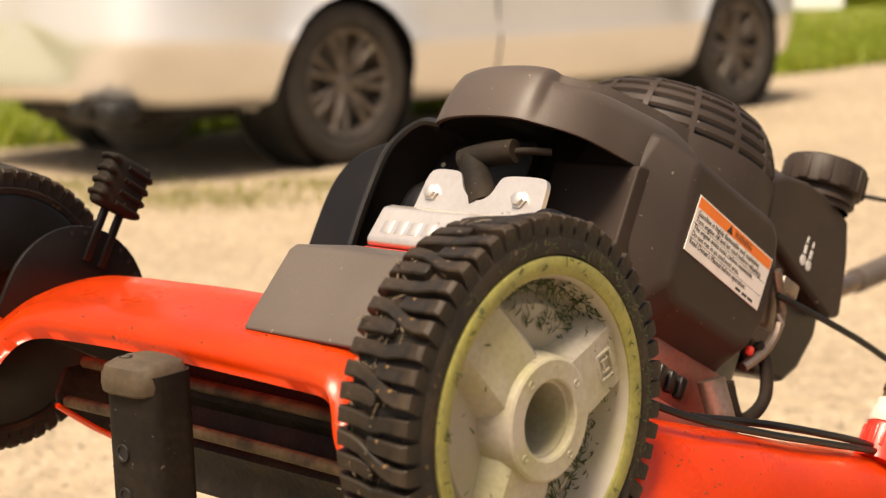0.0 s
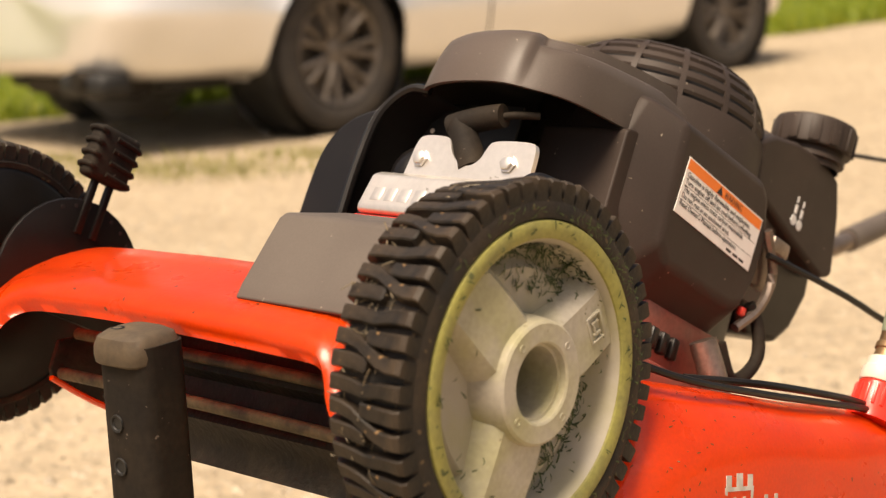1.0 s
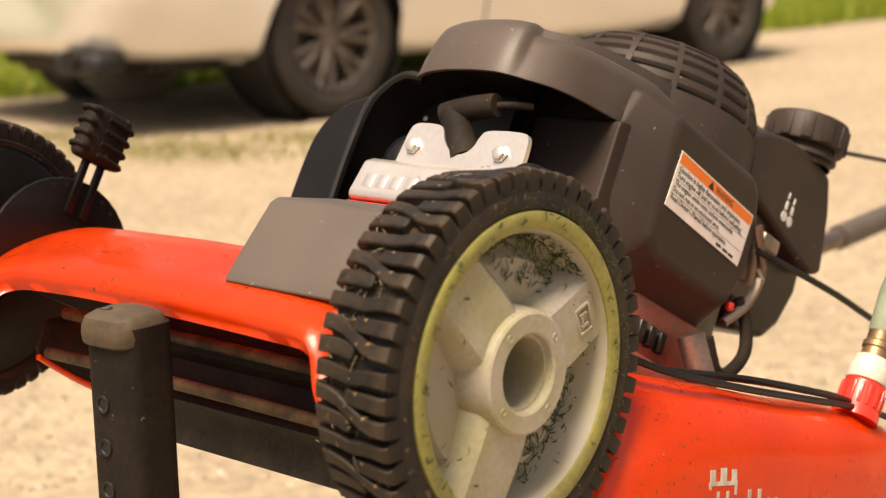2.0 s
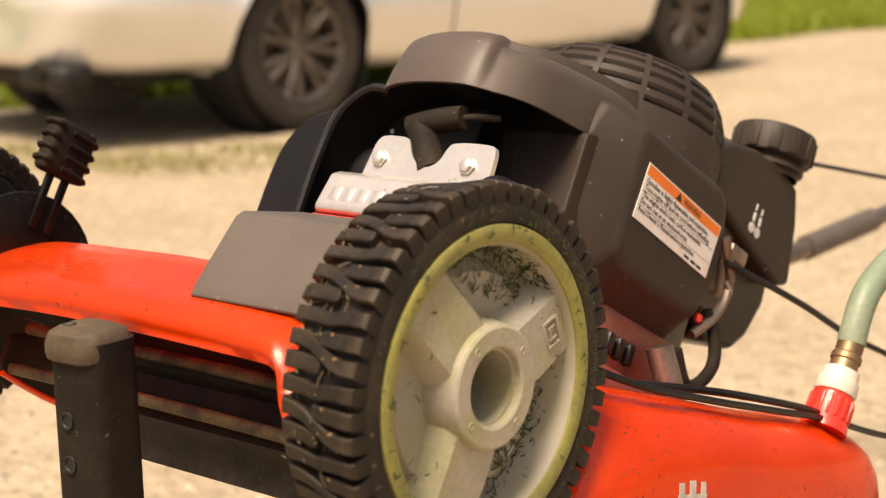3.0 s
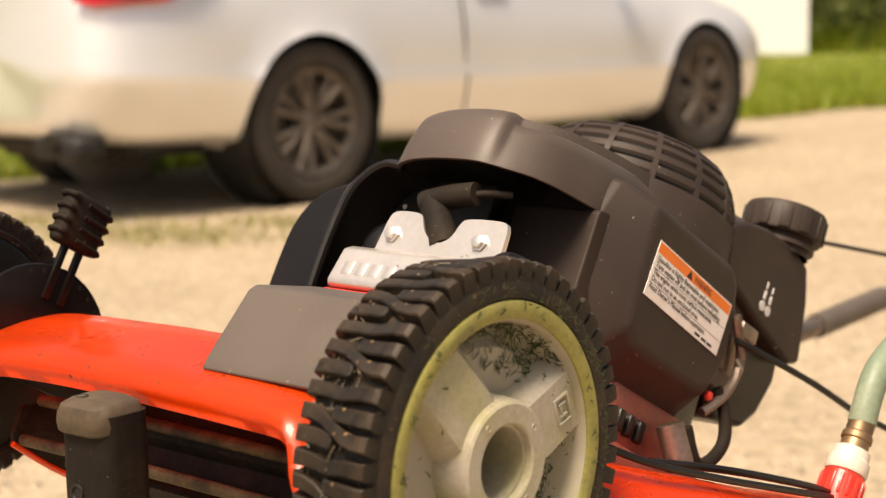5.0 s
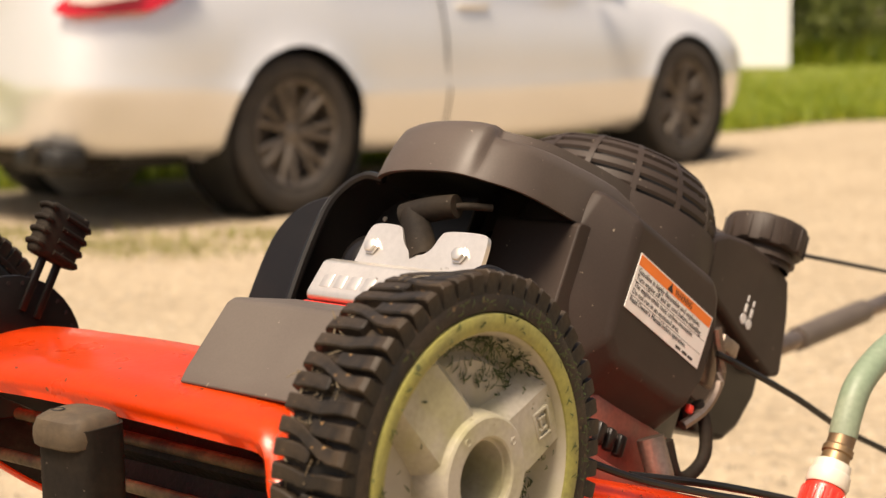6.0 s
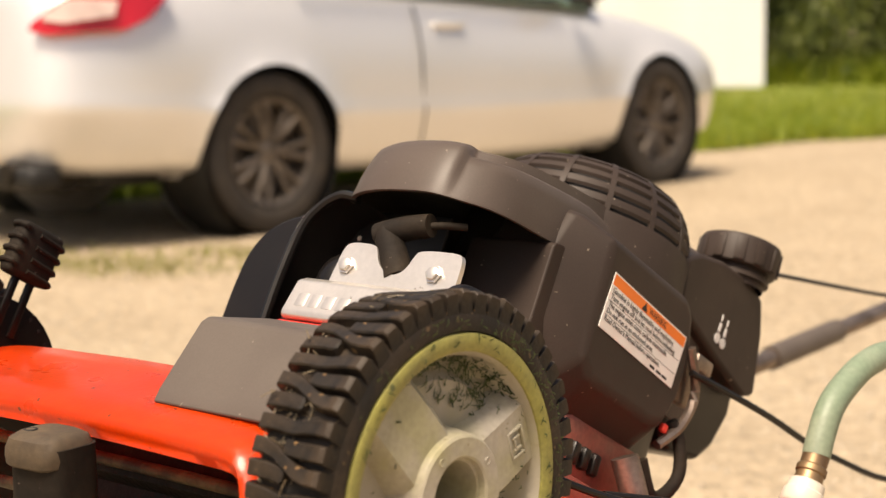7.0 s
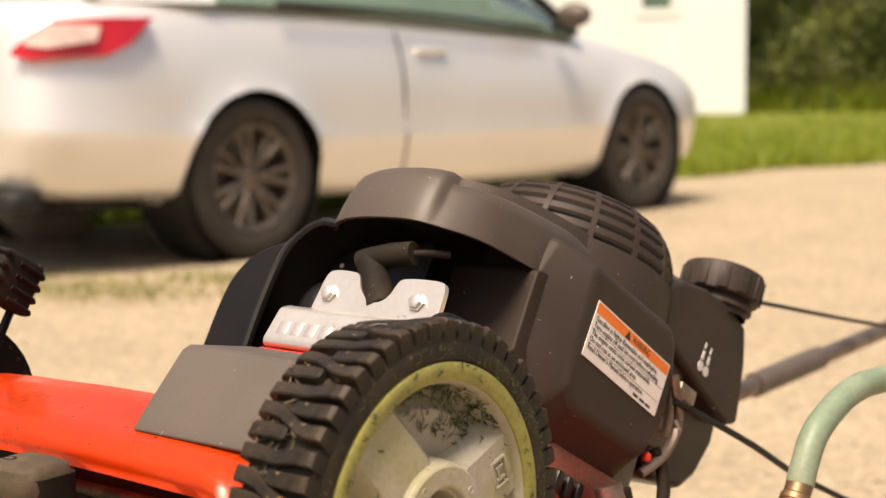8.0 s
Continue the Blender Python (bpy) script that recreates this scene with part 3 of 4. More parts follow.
# ---- lawn mower: x runs to its far side, y to its front, z up; the wheel's outer face is the origin ----
MOWER = Matrix(((-0.75682, -0.56605, 0.32681, 0.0282), (0.65362, -0.65543, 0.37841, 0.83404), (0.0, 0.5, 0.86603, 0.53086), (0, 0, 0, 1)))
mower = tagged(new("lawn_mower"), "orange walk-behind lawn mower with black engine, nose raised", "lawn mower")
mower.matrix_basis = MOWER


def spin(a):
    """A direction in the wheel's plane, by degrees from the level line towards the rear, up."""
    c, s = math.cos(radians(a)), math.sin(radians(a))
    return Vector((0, -0.866 * c + 0.5 * s, 0.5 * c + 0.866 * s))


def turned(bm, a):
    """Turns a shape drawn with y as the outward direction and z across to the wheel angle a."""
    d = spin(a)
    e = spin(a + 90)
    return moved(bm, Matrix(((1, 0, 0, 0), (0, d.y, e.y, 0), (0, d.z, e.z, 0), (0, 0, 0, 1))))


def spoke(a):
    """A broad raised wedge from the hub to the rim, with sloping flanks."""
    def ring(r, half, foot, top):
        return [(0.024, r, -foot), (top + 0.0045, r, -half - 0.0045), (top, r, -half), (top, r, half), (top + 0.0045, r, half + 0.0045), (0.024, r, foot)]
    bm = loft([ring(0.022, 0.0165, 0.0255, 0.000), ring(0.045, 0.0170, 0.0265, 0.0015), ring(0.0728, 0.0165, 0.0265, 0.0050)])
    return turned(bevelled(bm, 0.0016, 2, 25), a)


def build_wheel():
    dish = [(0.0, 0.0852), (0.0006, 0.0755), (0.003, 0.0738), (0.0185, 0.0718), (0.0215, 0.0690), (0.0215, 0.0640), (0.0205, 0.0625), (0.0165, 0.0605), (0.0152, 0.0590), (0.0155, 0.045), (0.0175, 0.030)]
    wheel = part("wheel", lathe(dish, 96), M_DISH, mower, "grass-stained wheel with a grey three-spoke hub")
    part("inner_cover", lathe([(0.050, 0.086), (0.0535, 0.080), (0.054, 0.03), (0.050, 0.026), (0.050, 0.0)], 64), M_BLACK, wheel, "black inner dust cover")
    part("rim_ring", lathe([(0.003, 0.0855), (-0.0012, 0.0850), (-0.0020, 0.0836), (-0.0018, 0.0775), (-0.0006, 0.0757), (0.006, 0.0745)], 96), M_OLIVE, wheel, "olive yellow rim ring")
    hub = [(0.028, 0.0362), (0.009, 0.0350), (0.0002, 0.0338), (-0.0030, 0.0330), (-0.0042, 0.0316), (-0.0042, 0.0222), (-0.0034, 0.0210), (0.0005, 0.0206), (0.0008, 0.0190), (0.046, 0.0178)]
    part("hub", lathe(hub, 72), M_HUB, wheel, "grey plastic hub with a deep round bore", sharp=30)
    # bore floor as a separate part in a near-black material
    part("axle_end", merge(lathe([(0.040, 0.0), (0.040, 0.009), (0.043, 0.0095), (0.0455, 0.018)], 32), lathe([(0.034, 0.0), (0.034, 0.0055), (0.036, 0.006), (0.041, 0.006)], 6)), M_GRIME_SHADE, wheel, "dark axle end deep in the bore")
    for a in (17, 128, 246):
        part("spoke", spoke(a), M_HUB, wheel)
    for k in range(4):
        d = spin(k * 90 + 35) * 0.0268
        part("mould_dot", moved(lathe([(-0.0043, 0.0), (-0.0043, 0.0017), (-0.0046, 0.0019), (-0.0041, 0.0022)], 14), Matrix.Translation(d)), M_HUB, wheel)
    # embossed mark on the spoke towards the rear
    mark = [box(0.0016, 0.0056, 0.052, 0.0535, -0.008, 0.008, 0.0004), box(0.0016, 0.0056, 0.064, 0.0655, -0.008, 0.008, 0.0004), box(0.0016, 0.0056, 0.0535, 0.064, -0.008, -0.0066, 0.0004),
            box(0.0016, 0.0056, 0.0535, 0.064, 0.0066, 0.008, 0.0004), box(0.0016, 0.0056, 0.0555, 0.062, -0.004, -0.0026, 0.0003), box(0.0016, 0.0056, 0.0555, 0.062, 0.0026, 0.004, 0.0003), box(0.0016, 0.0056, 0.0565, 0.058, -0.0026, 0.0026, 0.0003)]
    part("embossed_mark", turned(merge(*mark), 17), M_DISH, wheel)
    tyre = [(0.004, 0.0845), (-0.0005, 0.0862), (-0.0010, 0.0880), (0.0000, 0.0950), (0.0025, 0.1002), (0.012, 0.1000), (0.025, 0.0990), (0.046, 0.0968), (0.050, 0.0945), (0.053, 0.088), (0.052, 0.084)]
    part("tyre", lathe(tyre, 96), M_RUBBER, wheel, "black rubber tyre with deep lug tread")
    # lugs: long ones from the shoulder over the crown, short ones between, from both shoulders
    def lug(path, w0, w1, h, waist=None):
        rings = []
        for i, (x, r, off) in enumerate(path):
            t = i / (len(path) - 1)
            w = w0 + (w1 - w0) * t
            if waist:
                w = waist + (w0 - waist) * abs(2 * t - 1) ** 1.6
            last = i == len(path) - 1
            k = h * (0.95 if i == 0 else 1.0)
            if last:
                w, k = w * (0.95 if waist else 0.60), h * 0.85
            rings.append([(x, r - 0.006, off - w * 1.12), (x, r + k * 0.84, off - w), (x, r + k, off - w * 0.82), (x, r + k, off + w * 0.82), (x, r + k * 0.84, off + w), (x, r - 0.006, off + w * 1.12)])
        return loft(rings)
    # repeating set: a straight lug, a short one from the near shoulder, a slanting one, a short one from the far shoulder
    step = 360 / 54
    arc = radians(step) * 0.101
    def crown(x):
        return 0.1012 - 0.0050 * (x - 0.0024) / 0.0479
    def run(xs, offs):
        return [(x, crown(x) - (0.0015 if x in (0.0, 0.0527) else 0.0), o) for x, o in zip(xs, offs)]
    across = (0.0, 0.0024, 0.010, 0.017, 0.0225, 0.028, 0.034, 0.042, 0.0503, 0.0527)
    kinds = []
    for k in range(3):
        q = random.Random(5 + k).uniform(-0.0005, 0.0005)
        kinds.append((lug(run(across, (0, 0, 0, 0.0004, 0.0011 + q, 0.0013 + q, 0.0006, 0, 0, 0)), 0.0043, 0.0043, 0.0057, 0.0035),
                      lug(run((0.0, 0.0024, 0.010, 0.017, 0.023, 0.027, 0.0285), (0, 0, 0, -0.0002, -0.0007 + q, -0.0011 + q, -0.0012 + q)), 0.0043, 0.0037, 0.0056),
                      lug(run(across, (arc, arc, arc, 0.88 * arc, 0.68 * arc, 0.44 * arc + q, 0.2 * arc, 0.04 * arc, 0, 0)), 0.0043, 0.0043, 0.0057, 0.0034),
                      lug(run((0.0527, 0.0503, 0.042, 0.034, 0.0285, 0.026, 0.0250), (0, 0, 0, 0.0003, 0.0009 + q, 0.0012 + q, 0.0013 + q)), 0.0043, 0.0037, 0.0056)))
    shapes = []
    for quartet in kinds:
        group = []
        for bm in quartet:
            ob = part("tread_lug", bm, M_LUG, wheel, sharp=28)
            group.append(ob.data)
            bpy.data.objects.remove(ob)
        shapes.append(group)
    rnd = random.Random(8)
    for k in range(18):
        group = shapes[rnd.randrange(3)]
        for me, shift in zip(group, (0, 1, 1, 2)):
            a = 130 + k * 20 + shift * step
            ob = new("tread_lug", me)
            ob.parent = wheel
            d, e = spin(a), spin(a + 90)
            ob.matrix_basis = Matrix(((1, 0, 0, 0), (0, d.y, e.y, 0), (0, d.z, e.z, 0), (0, 0, 0, 1)))
    return wheel


wheel = build_wheel()
far_wheel = copy_thing(wheel, pose(0.545, 0, 0, 0, 0, 180))
# rear wheels carry the mower's tail on the gravel
for x in (-0.015, 0.565):
    big = copy_thing(wheel, pose(x, -0.785, 0.0, 0, 0, 0 if x < 0.2 else 180))
    big.scale = (1.1, 1.38, 1.38)


def build_deck():
    # front fascia: a pressed profile carried round the opening; x, z, how far it swells, and its lean
    def ring(x, z, nx, nz, k):
        prof = [(-0.004, 0.046), (0.0, 0.052), (0.004, 0.0555), (0.010, 0.054), (0.018, 0.047), (0.026, 0.0345), (0.036, 0.018), (0.050, -0.001), (0.0625, -0.024), (0.0685, -0.05), (0.0715, -0.085), (0.0725, -0.13)]
        deep = 0.12 + 0.88 * max(0.0, min(1.0, nz))
        return [(x + nx * o * k, 0.05 + (y - 0.05) * deep, z + nz * o * k) for o, y in prof]
    way = [(0.0735, -0.0595, -1, -0.3, 0.10), (0.0785, -0.0545, -1, -0.15, 0.2), (0.087, -0.0463, -1, 0, 0.34), (0.0935, -0.038, -1, 0.1, 0.42), (0.0975, -0.0315, -0.95, 0.25, 0.46), (0.1015, -0.0248, -0.8, 0.6, 0.55), (0.1075, -0.0195, -0.45, 0.9, 0.8), (0.118, -0.0165, -0.15, 1, 0.94),
           (0.15, -0.0155, 0, 1, 1), (0.20, -0.0145, 0, 1, 1), (0.25, -0.014, 0, 1, 1), (0.30, -0.014, 0, 1, 1), (0.350, -0.0155, 0.04, 1, 1.0), (0.376, -0.0175, 0.2, 0.98, 1.03), (0.393, -0.0225, 0.5, 0.87, 1.13),
           (0.404, -0.033, 0.8, 0.6, 1.22), (0.410, -0.05, 0.97, 0.25, 1.22), (0.414, -0.085, 1, 0, 1.15)]
    fine = spline(way, 4)
    bm = loft([ring(*[float(v) for v in w]) for w in fine], closed=False, caps=False)
    bmesh.ops.solidify(bm, geom=bm.faces[:], thickness=0.0022)
    deck = part("deck_front", bm, M_ORANGE, mower, "orange enamelled steel deck front with a rolled lip", sharp=60)
    for y, z in ((-0.011, -0.0215), (-0.009, -0.0505)):
        part("front_bar", tube([(0.112, y, z), (0.20, y, z + 0.001), (0.30, y, z + 0.001), (0.398, y, z)], 0.0042, 10, 2), M_BAR, mower, "grimy steel bar across the opening")
    # deck shell behind, with a shoulder that climbs to the rear
    def cross(y, xn, zs, zt, low):
        xf = 0.53 - xn
        half = [(-0.004, low), (-0.0075, low + 0.015), (-0.0085, low + 0.035), (-0.0075, zs - 0.048), (-0.0045, zs - 0.034), (0.0005, zs - 0.021), (0.0085, zs - 0.0105), (0.020, zs - 0.0035), (0.034, zs), (0.052, zs - 0.003), (0.075, zt)]
        return [(xn + o, y, z) for o, z in half] + [(0.265, y, zt)] + [(xf - o, y, z) for o, z in reversed(half)]
    rows = [(-0.107, 0.058, 0.030, 0.045, -0.05), (-0.112, 0.034, 0.032, 0.045, -0.05), (-0.122, 0.014, 0.034, 0.045, -0.05), (-0.14, 0.001, 0.038, 0.046, -0.05), (-0.17, -0.007, 0.0445, 0.047, -0.05), (-0.22, -0.013, 0.055, 0.050, -0.05),
            (-0.28, -0.016, 0.067, 0.055, -0.05), (-0.34, -0.018, 0.081, 0.062, -0.05), (-0.40, -0.018, 0.092, 0.068, -0.05), (-0.44, -0.015, 0.0945, 0.07, -0.05), (-0.472, -0.004, 0.089, 0.066, -0.05), (-0.497, 0.02, 0.073, 0.055, -0.05), (-0.512, 0.055, 0.045, 0.035, -0.05)]
    bm = loft([cross(*[float(v) for v in r]) for r in spline(rows, 4)], closed=False, caps=False)
    bmesh.ops.solidify(bm, geom=bm.faces[:], thickness=0.002)
    shell = part("deck_shell", bm, M_ORANGE, mower, "orange enamelled steel mower deck", sharp=60)
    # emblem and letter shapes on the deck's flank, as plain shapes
    bpy.context.view_layer.update()
    o, ex, ey = Vector((-0.190, -0.034)), Vector((-0.95, 0.30)).normalized(), Vector((0.30, 0.95)).normalized()
    shapes = [(0, 0.0025, 0, 0.026), (0.0255, 0.028, 0, 0.026), (0.0025, 0.0255, 0.0, 0.0025), (0.0025, 0.0255, 0.0235, 0.026), (0.001, 0.006, 0.026, 0.033), (0.011, 0.017, 0.026, 0.034), (0.022, 0.027, 0.026, 0.033),
              (0.008, 0.0105, 0.005, 0.020), (0.0175, 0.020, 0.005, 0.020), (0.0105, 0.0175, 0.011, 0.0135), (0.040, 0.0435, 0.0, 0.020), (0.051, 0.0545, 0.0, 0.020), (0.0435, 0.051, 0.0085, 0.0115), (0.062, 0.0650, 0.0, 0.014), (0.071, 0.074, 0.0, 0.014), (0.065, 0.071, 0.0, 0.0025)]
    for u0, u1, v0, v1 in shapes:
        ring = []
        for u, v in ((u0, v0), (u1, v0), (u1, v1), (u0, v1)):
            q = o + ex * u + ey * v
            ok, spot, nrm, _ = shell.ray_cast((-0.2, q.x, q.y), (1, 0, 0))
            ring.append(spot if ok else Vector((-0.02, q.x, q.y)))
        part("emblem_shape", loft([[p + Vector((-0.0004, 0, 0)) for p in ring], [p + Vector((0.0006, 0, 0)) for p in ring]]), M_SILVERINK, shell)
    # grimy baffle in the opening, pressed with two ridges, darkened for the lip's shade
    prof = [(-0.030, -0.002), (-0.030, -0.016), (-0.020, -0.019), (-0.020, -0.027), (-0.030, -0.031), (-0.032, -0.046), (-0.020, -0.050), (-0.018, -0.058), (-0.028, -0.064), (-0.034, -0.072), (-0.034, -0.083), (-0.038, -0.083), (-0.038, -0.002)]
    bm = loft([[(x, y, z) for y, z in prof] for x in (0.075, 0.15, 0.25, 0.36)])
    part("front_baffle", bm, M_GRIME_SHADE, mower, "grimy steel baffle under the deck's lip, darkened for shade")
    # inner side of the orange deck, coloured dark to stand for its shadow
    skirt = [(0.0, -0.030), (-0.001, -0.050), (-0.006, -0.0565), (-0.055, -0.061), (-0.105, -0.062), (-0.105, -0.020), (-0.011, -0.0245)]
    part("deck_skirt", prism(skirt, 0.400, 0.404, 0.001), M_GRIME_SHADE, mower, "inner skirt of the deck, its shade painted dark")
    part("skirt_flange", tube([(0.4005, -0.004, -0.0555), (0.4005, -0.030, -0.0592), (0.4005, -0.055, -0.0612), (0.4005, -0.105, -0.0625)], 0.0022, 8, 3), M_ORANGE, mower)
    part("axle", tube([(0.05, -0.01, 0.0), (0.5, -0.01, 0.0)], 0.007, 12, 1), M_STEEL, mower)
    part("side_bracket", bevelled(prism([(0.02, -0.02), (-0.02, -0.02), (-0.03, -0.07), (0.0, -0.085), (0.015, -0.06)], 0.100, 0.104), 0.001), M_GRIME_SHADE, mower)
    # grey cover of the front drive
    out = [(0.0365, 0.011), (0.0355, 0.020), (0.0235, 0.0665), (0.0195, 0.0715), (-0.028, 0.0893), (-0.11, 0.096), (-0.11, 0.03), (0.0, 0.012)]
    part("drive_cover", prism(out, 0.204, 0.058, 0.0018, 3), M_COVER, mower, "grey plastic cover of the front drive", even=True)
    return deck


build_deck()


def build_adjuster(m):
    """Height lever: a notched half-disc plate with a ribbed pedal on a stem."""
    arc = [(0.062 * math.cos(radians(a)) - 0.028, 0.016 + 0.060 * math.sin(radians(a))) for a in range(0, 181, 10)]
    plate = part("adjuster_plate", prism(arc + [(-0.09, -0.01), (0.034, -0.01)], 0.0, 0.004, 0.0008), M_BLACK, mower, "dark height adjuster plate")
    plate.matrix_basis = m
    pedal = merge(box(-0.0078, 0.0085, -0.0435, -0.006, 0.091, 0.131, 0.005, 3), *[moved(tube([(-0.0075, -0.010, 0), (-0.0075, -0.006, 0.001), (0.0, -0.005, 0.002), (0.0078, -0.007, 0.001), (0.0085, -0.024, 0), (0.0078, -0.042, -0.003), (0, -0.044, -0.004), (-0.0075, -0.042, -0.003), (-0.0078, -0.02, -0.0015)], 0.0020, 8, 3), Matrix.Translation((0, 0, 0.098 + k * 0.0092))) for k in range(4)])
    p = part("lever_pedal", pedal, M_POST, plate, "ribbed black rubber lever pad")
    part("lever_stem", merge(box(-0.002, 0.002, -0.022, -0.016, 0.05, 0.096, 0.001), box(-0.002, 0.002, -0.036, -0.030, 0.05, 0.096, 0.001)), M_BLACK, plate)
    for k in range(7):
        a = radians(60 + k * 12)
        part("notch", moved(lathe([(-0.0005, 0.0), (-0.0005, 0.0016), (0.0045, 0.0016)], 8), Matrix.Translation((0, 0.055 * math.cos(a) - 0.028, 0.016 + 0.055 * math.sin(a)))), M_BLACKTRIM, plate)
    return plate


build_adjuster(pose(0.45, 0, 0))
part("adjuster_plate", tube([(0.07, -0.020, 0.10), (0.07, -0.028, 0.117), (0.07, -0.040, 0.125), (0.07, -0.058, 0.126), (0.07, -0.075, 0.115)], 0.0045, 8, 4), M_BLACK, mower)


# ---- engine ----
def build_engine():
    block = part("engine_block", merge(box(0.14, 0.33, -0.40, -0.205, 0.05, 0.20, 0.01), box(0.14, 0.27, -0.17, -0.100, 0.06, 0.132, 0.006)), M_BLACK, mower, "black engine block")
    part("cooling_shroud", box(0.192, 0.285, -0.152, -0.149, 0.08, 0.215, 0.001), M_BLACKTRIM, mower, "black sheet shroud behind the cylinder")
    # engine base, its red tint painted in as the deck's reflection
    part("engine_base", merge(box(0.10, 0.36, -0.42, -0.20, 0.045, 0.075, 0.006), box(0.115, 0.15, -0.36, -0.24, 0.06, 0.12, 0.008)), M_CAST_REFLECT, mower, "cast engine base, tinted red with the deck's reflection")
    # hood: rounded plan, open below, roof rising to the rear
    plan = [(0.1335, -0.42), (0.132, -0.30), (0.130, -0.20), (0.1300, -0.165), (0.1305, -0.140), (0.1325, -0.124), (0.1370, -0.1120), (0.1440, -0.1030), (0.1510, -0.0970), (0.1580, -0.0925), (0.1660, -0.0895), (0.180, -0.0885), (0.205, -0.0905), (0.228, -0.097), (0.245, -0.108), (0.262, -0.126), (0.285, -0.155), (0.31, -0.20), (0.325, -0.26), (0.33, -0.34), (0.325, -0.42)]
    def lip(y):
        return 0.2075 + 0.0105 * max(0, min(1, (-y - 0.10) / 0.1)) - 0.055 * max(0, min(1, (-y - 0.22) / 0.1))
    def top(y):
        u = max(0.0, -y - 0.10)
        return 0.2495 + 0.21 * u - 0.19 * u * u
    cx, cy = 0.225, -0.29
    rings = []
    visor = ((-0.002, None), (0.0, 0.0), (0.002, 0.35), (0.004, 0.55), (0.0065, 0.73), (0.009, 0.86), (0.013, 0.94), (0.018, 0.985), (0.034, 1.03), (0.06, 1.05))
    flank = ((-0.002, None), (0.0, 0.0), (0.0055, 0.34), (0.0085, 0.60), (0.0115, 0.74), (0.0155, 0.785), (0.0190, 0.80), (0.0220, 0.97), (0.028, 1.01), (0.06, 1.05))
    fine_plan = [tuple(float(c) for c in p) for p in spline(plan, 4)]
    for v, f in zip(visor, flank):
        loop = []
        for k, (x, y) in enumerate(fine_plan):
            w = max(0.0, min(1.0, (k / 4 - 8.3) / 0.75))
            w = w * w * (3 - 2 * w)
            inset = f[0] + (v[0] - f[0]) * w
            dz = None if f[1] is None else f[1] + (v[1] - f[1]) * w
            d = Vector((cx - x, cy - y)).normalized() * max(inset, 0)
            z0, z1 = lip(y), top(y)
            z = z0 - 0.001 if dz is None else z0 + (z1 - z0) * dz
            loop.append((x + d.x, y + d.y, z))
        rings.append(loop)
    bm = loft(rings, closed=False, caps=False)
    bm2 = bmesh.new()
    last = [bm2.verts.new(p) for p in rings[-1]]
    bm2.faces.new(last)
    bm = merge(bm, bm2)
    bmesh.ops.remove_doubles(bm, verts=bm.verts[:], dist=1e-5)
    bmesh.ops.solidify(bm, geom=bm.faces[:], thickness=0.003)
    hood = part("engine_hood", bm, M_HOOD_PALE, mower, "dark brown-grey plastic engine hood", sharp=50)
    # starter grille: a slotted dome on the hood
    cxg, cyg = 0.208, -0.320
    place = Matrix.Translation((cxg, cyg, 0))
    dome = part("starter_grille", moved(lathe([(0.225, 0.090), (0.268, 0.0885), (0.2745, 0.0870), (0.2755, 0.0835)], 64, "z"), place), M_HOOD, mower, "slotted round starter grille")
    def shell_at(t):
        return 0.2745 + 0.0455 * math.sin(t * math.pi / 2), 0.086 - 0.033 * t ** 1.7
    lining = [(shell_at(j / 8)[0] - 0.0045, shell_at(j / 8)[1] - 0.0055) for j in range(9)] + [(0.3165, 0.0)]
    part("inner_screen", moved(lathe([(0.262, 0.080)] + lining, 48, "z"), place), M_BLACKTRIM, dome)
    for k in range(6):
        z, r = shell_at((k + 0.50) / 6.3)
        z2, r2 = shell_at((k + 1.0) / 6.3)
        ring = lathe([(z, r), (z2, r2), (z2 - 0.0024, r2 - 0.0012), (z - 0.0024, r - 0.0012), (z, r)], 64, "z")
        part("slat", moved(ring, place), M_HOOD, dome, sharp=15)
    part("grille_cap", moved(lathe([(0.312, 0.056), (0.3195, 0.053), (0.3215, 0.045), (0.3225, 0.0)], 40, "z"), place), M_HOOD, dome)
    for k in range(14):
        a = 2 * math.pi * k / 14 + 0.1
        out, side = Vector((math.cos(a), math.sin(a), 0)), Vector((-math.sin(a), math.cos(a), 0)) * 0.0022
        loops = []
        for j in range(9):
            z, r = shell_at(j / 8.4)
            p = Vector((cxg, cyg, z + 0.0003)) + out * (r + 0.0003)
            q = p - out * 0.0016 - Vector((0, 0, 0.0016))
            loops.append([p - side, p + side, q + side, q - side])
        part("rib", loft(loops), M_HOOD, dome)
    # silver valve cover with flange ears
    vc = prism([(-0.076, 0.106), (-0.0745, 0.110), (-0.080, 0.134), (-0.086, 0.138), (-0.11, 0.140), (-0.11, 0.104)], 0.244, 0.135, 0.005, 4)
    cover = part("valve_cover", vc, M_ALU, mower, "bright cast aluminium valve cover", even=True)
    rim = [(0.228, 0.130), (0.2250, 0.1474), (0.2230, 0.163), (0.2185, 0.1682), (0.1985, 0.1680), (0.1940, 0.1655), (0.1905, 0.1570), (0.183, 0.1500), (0.1732, 0.1475), (0.1646, 0.1525), (0.1612, 0.1622), (0.1575, 0.1668),
           (0.126, 0.1672), (0.1215, 0.1640), (0.1205, 0.1502), (0.121, 0.130)]
    rim = rounded(rim)
    flange = part("flange", loft([[(x, y, z) for x, z in rim] for y in (-0.0945, -0.0905)]), M_ALU, cover, even=True)
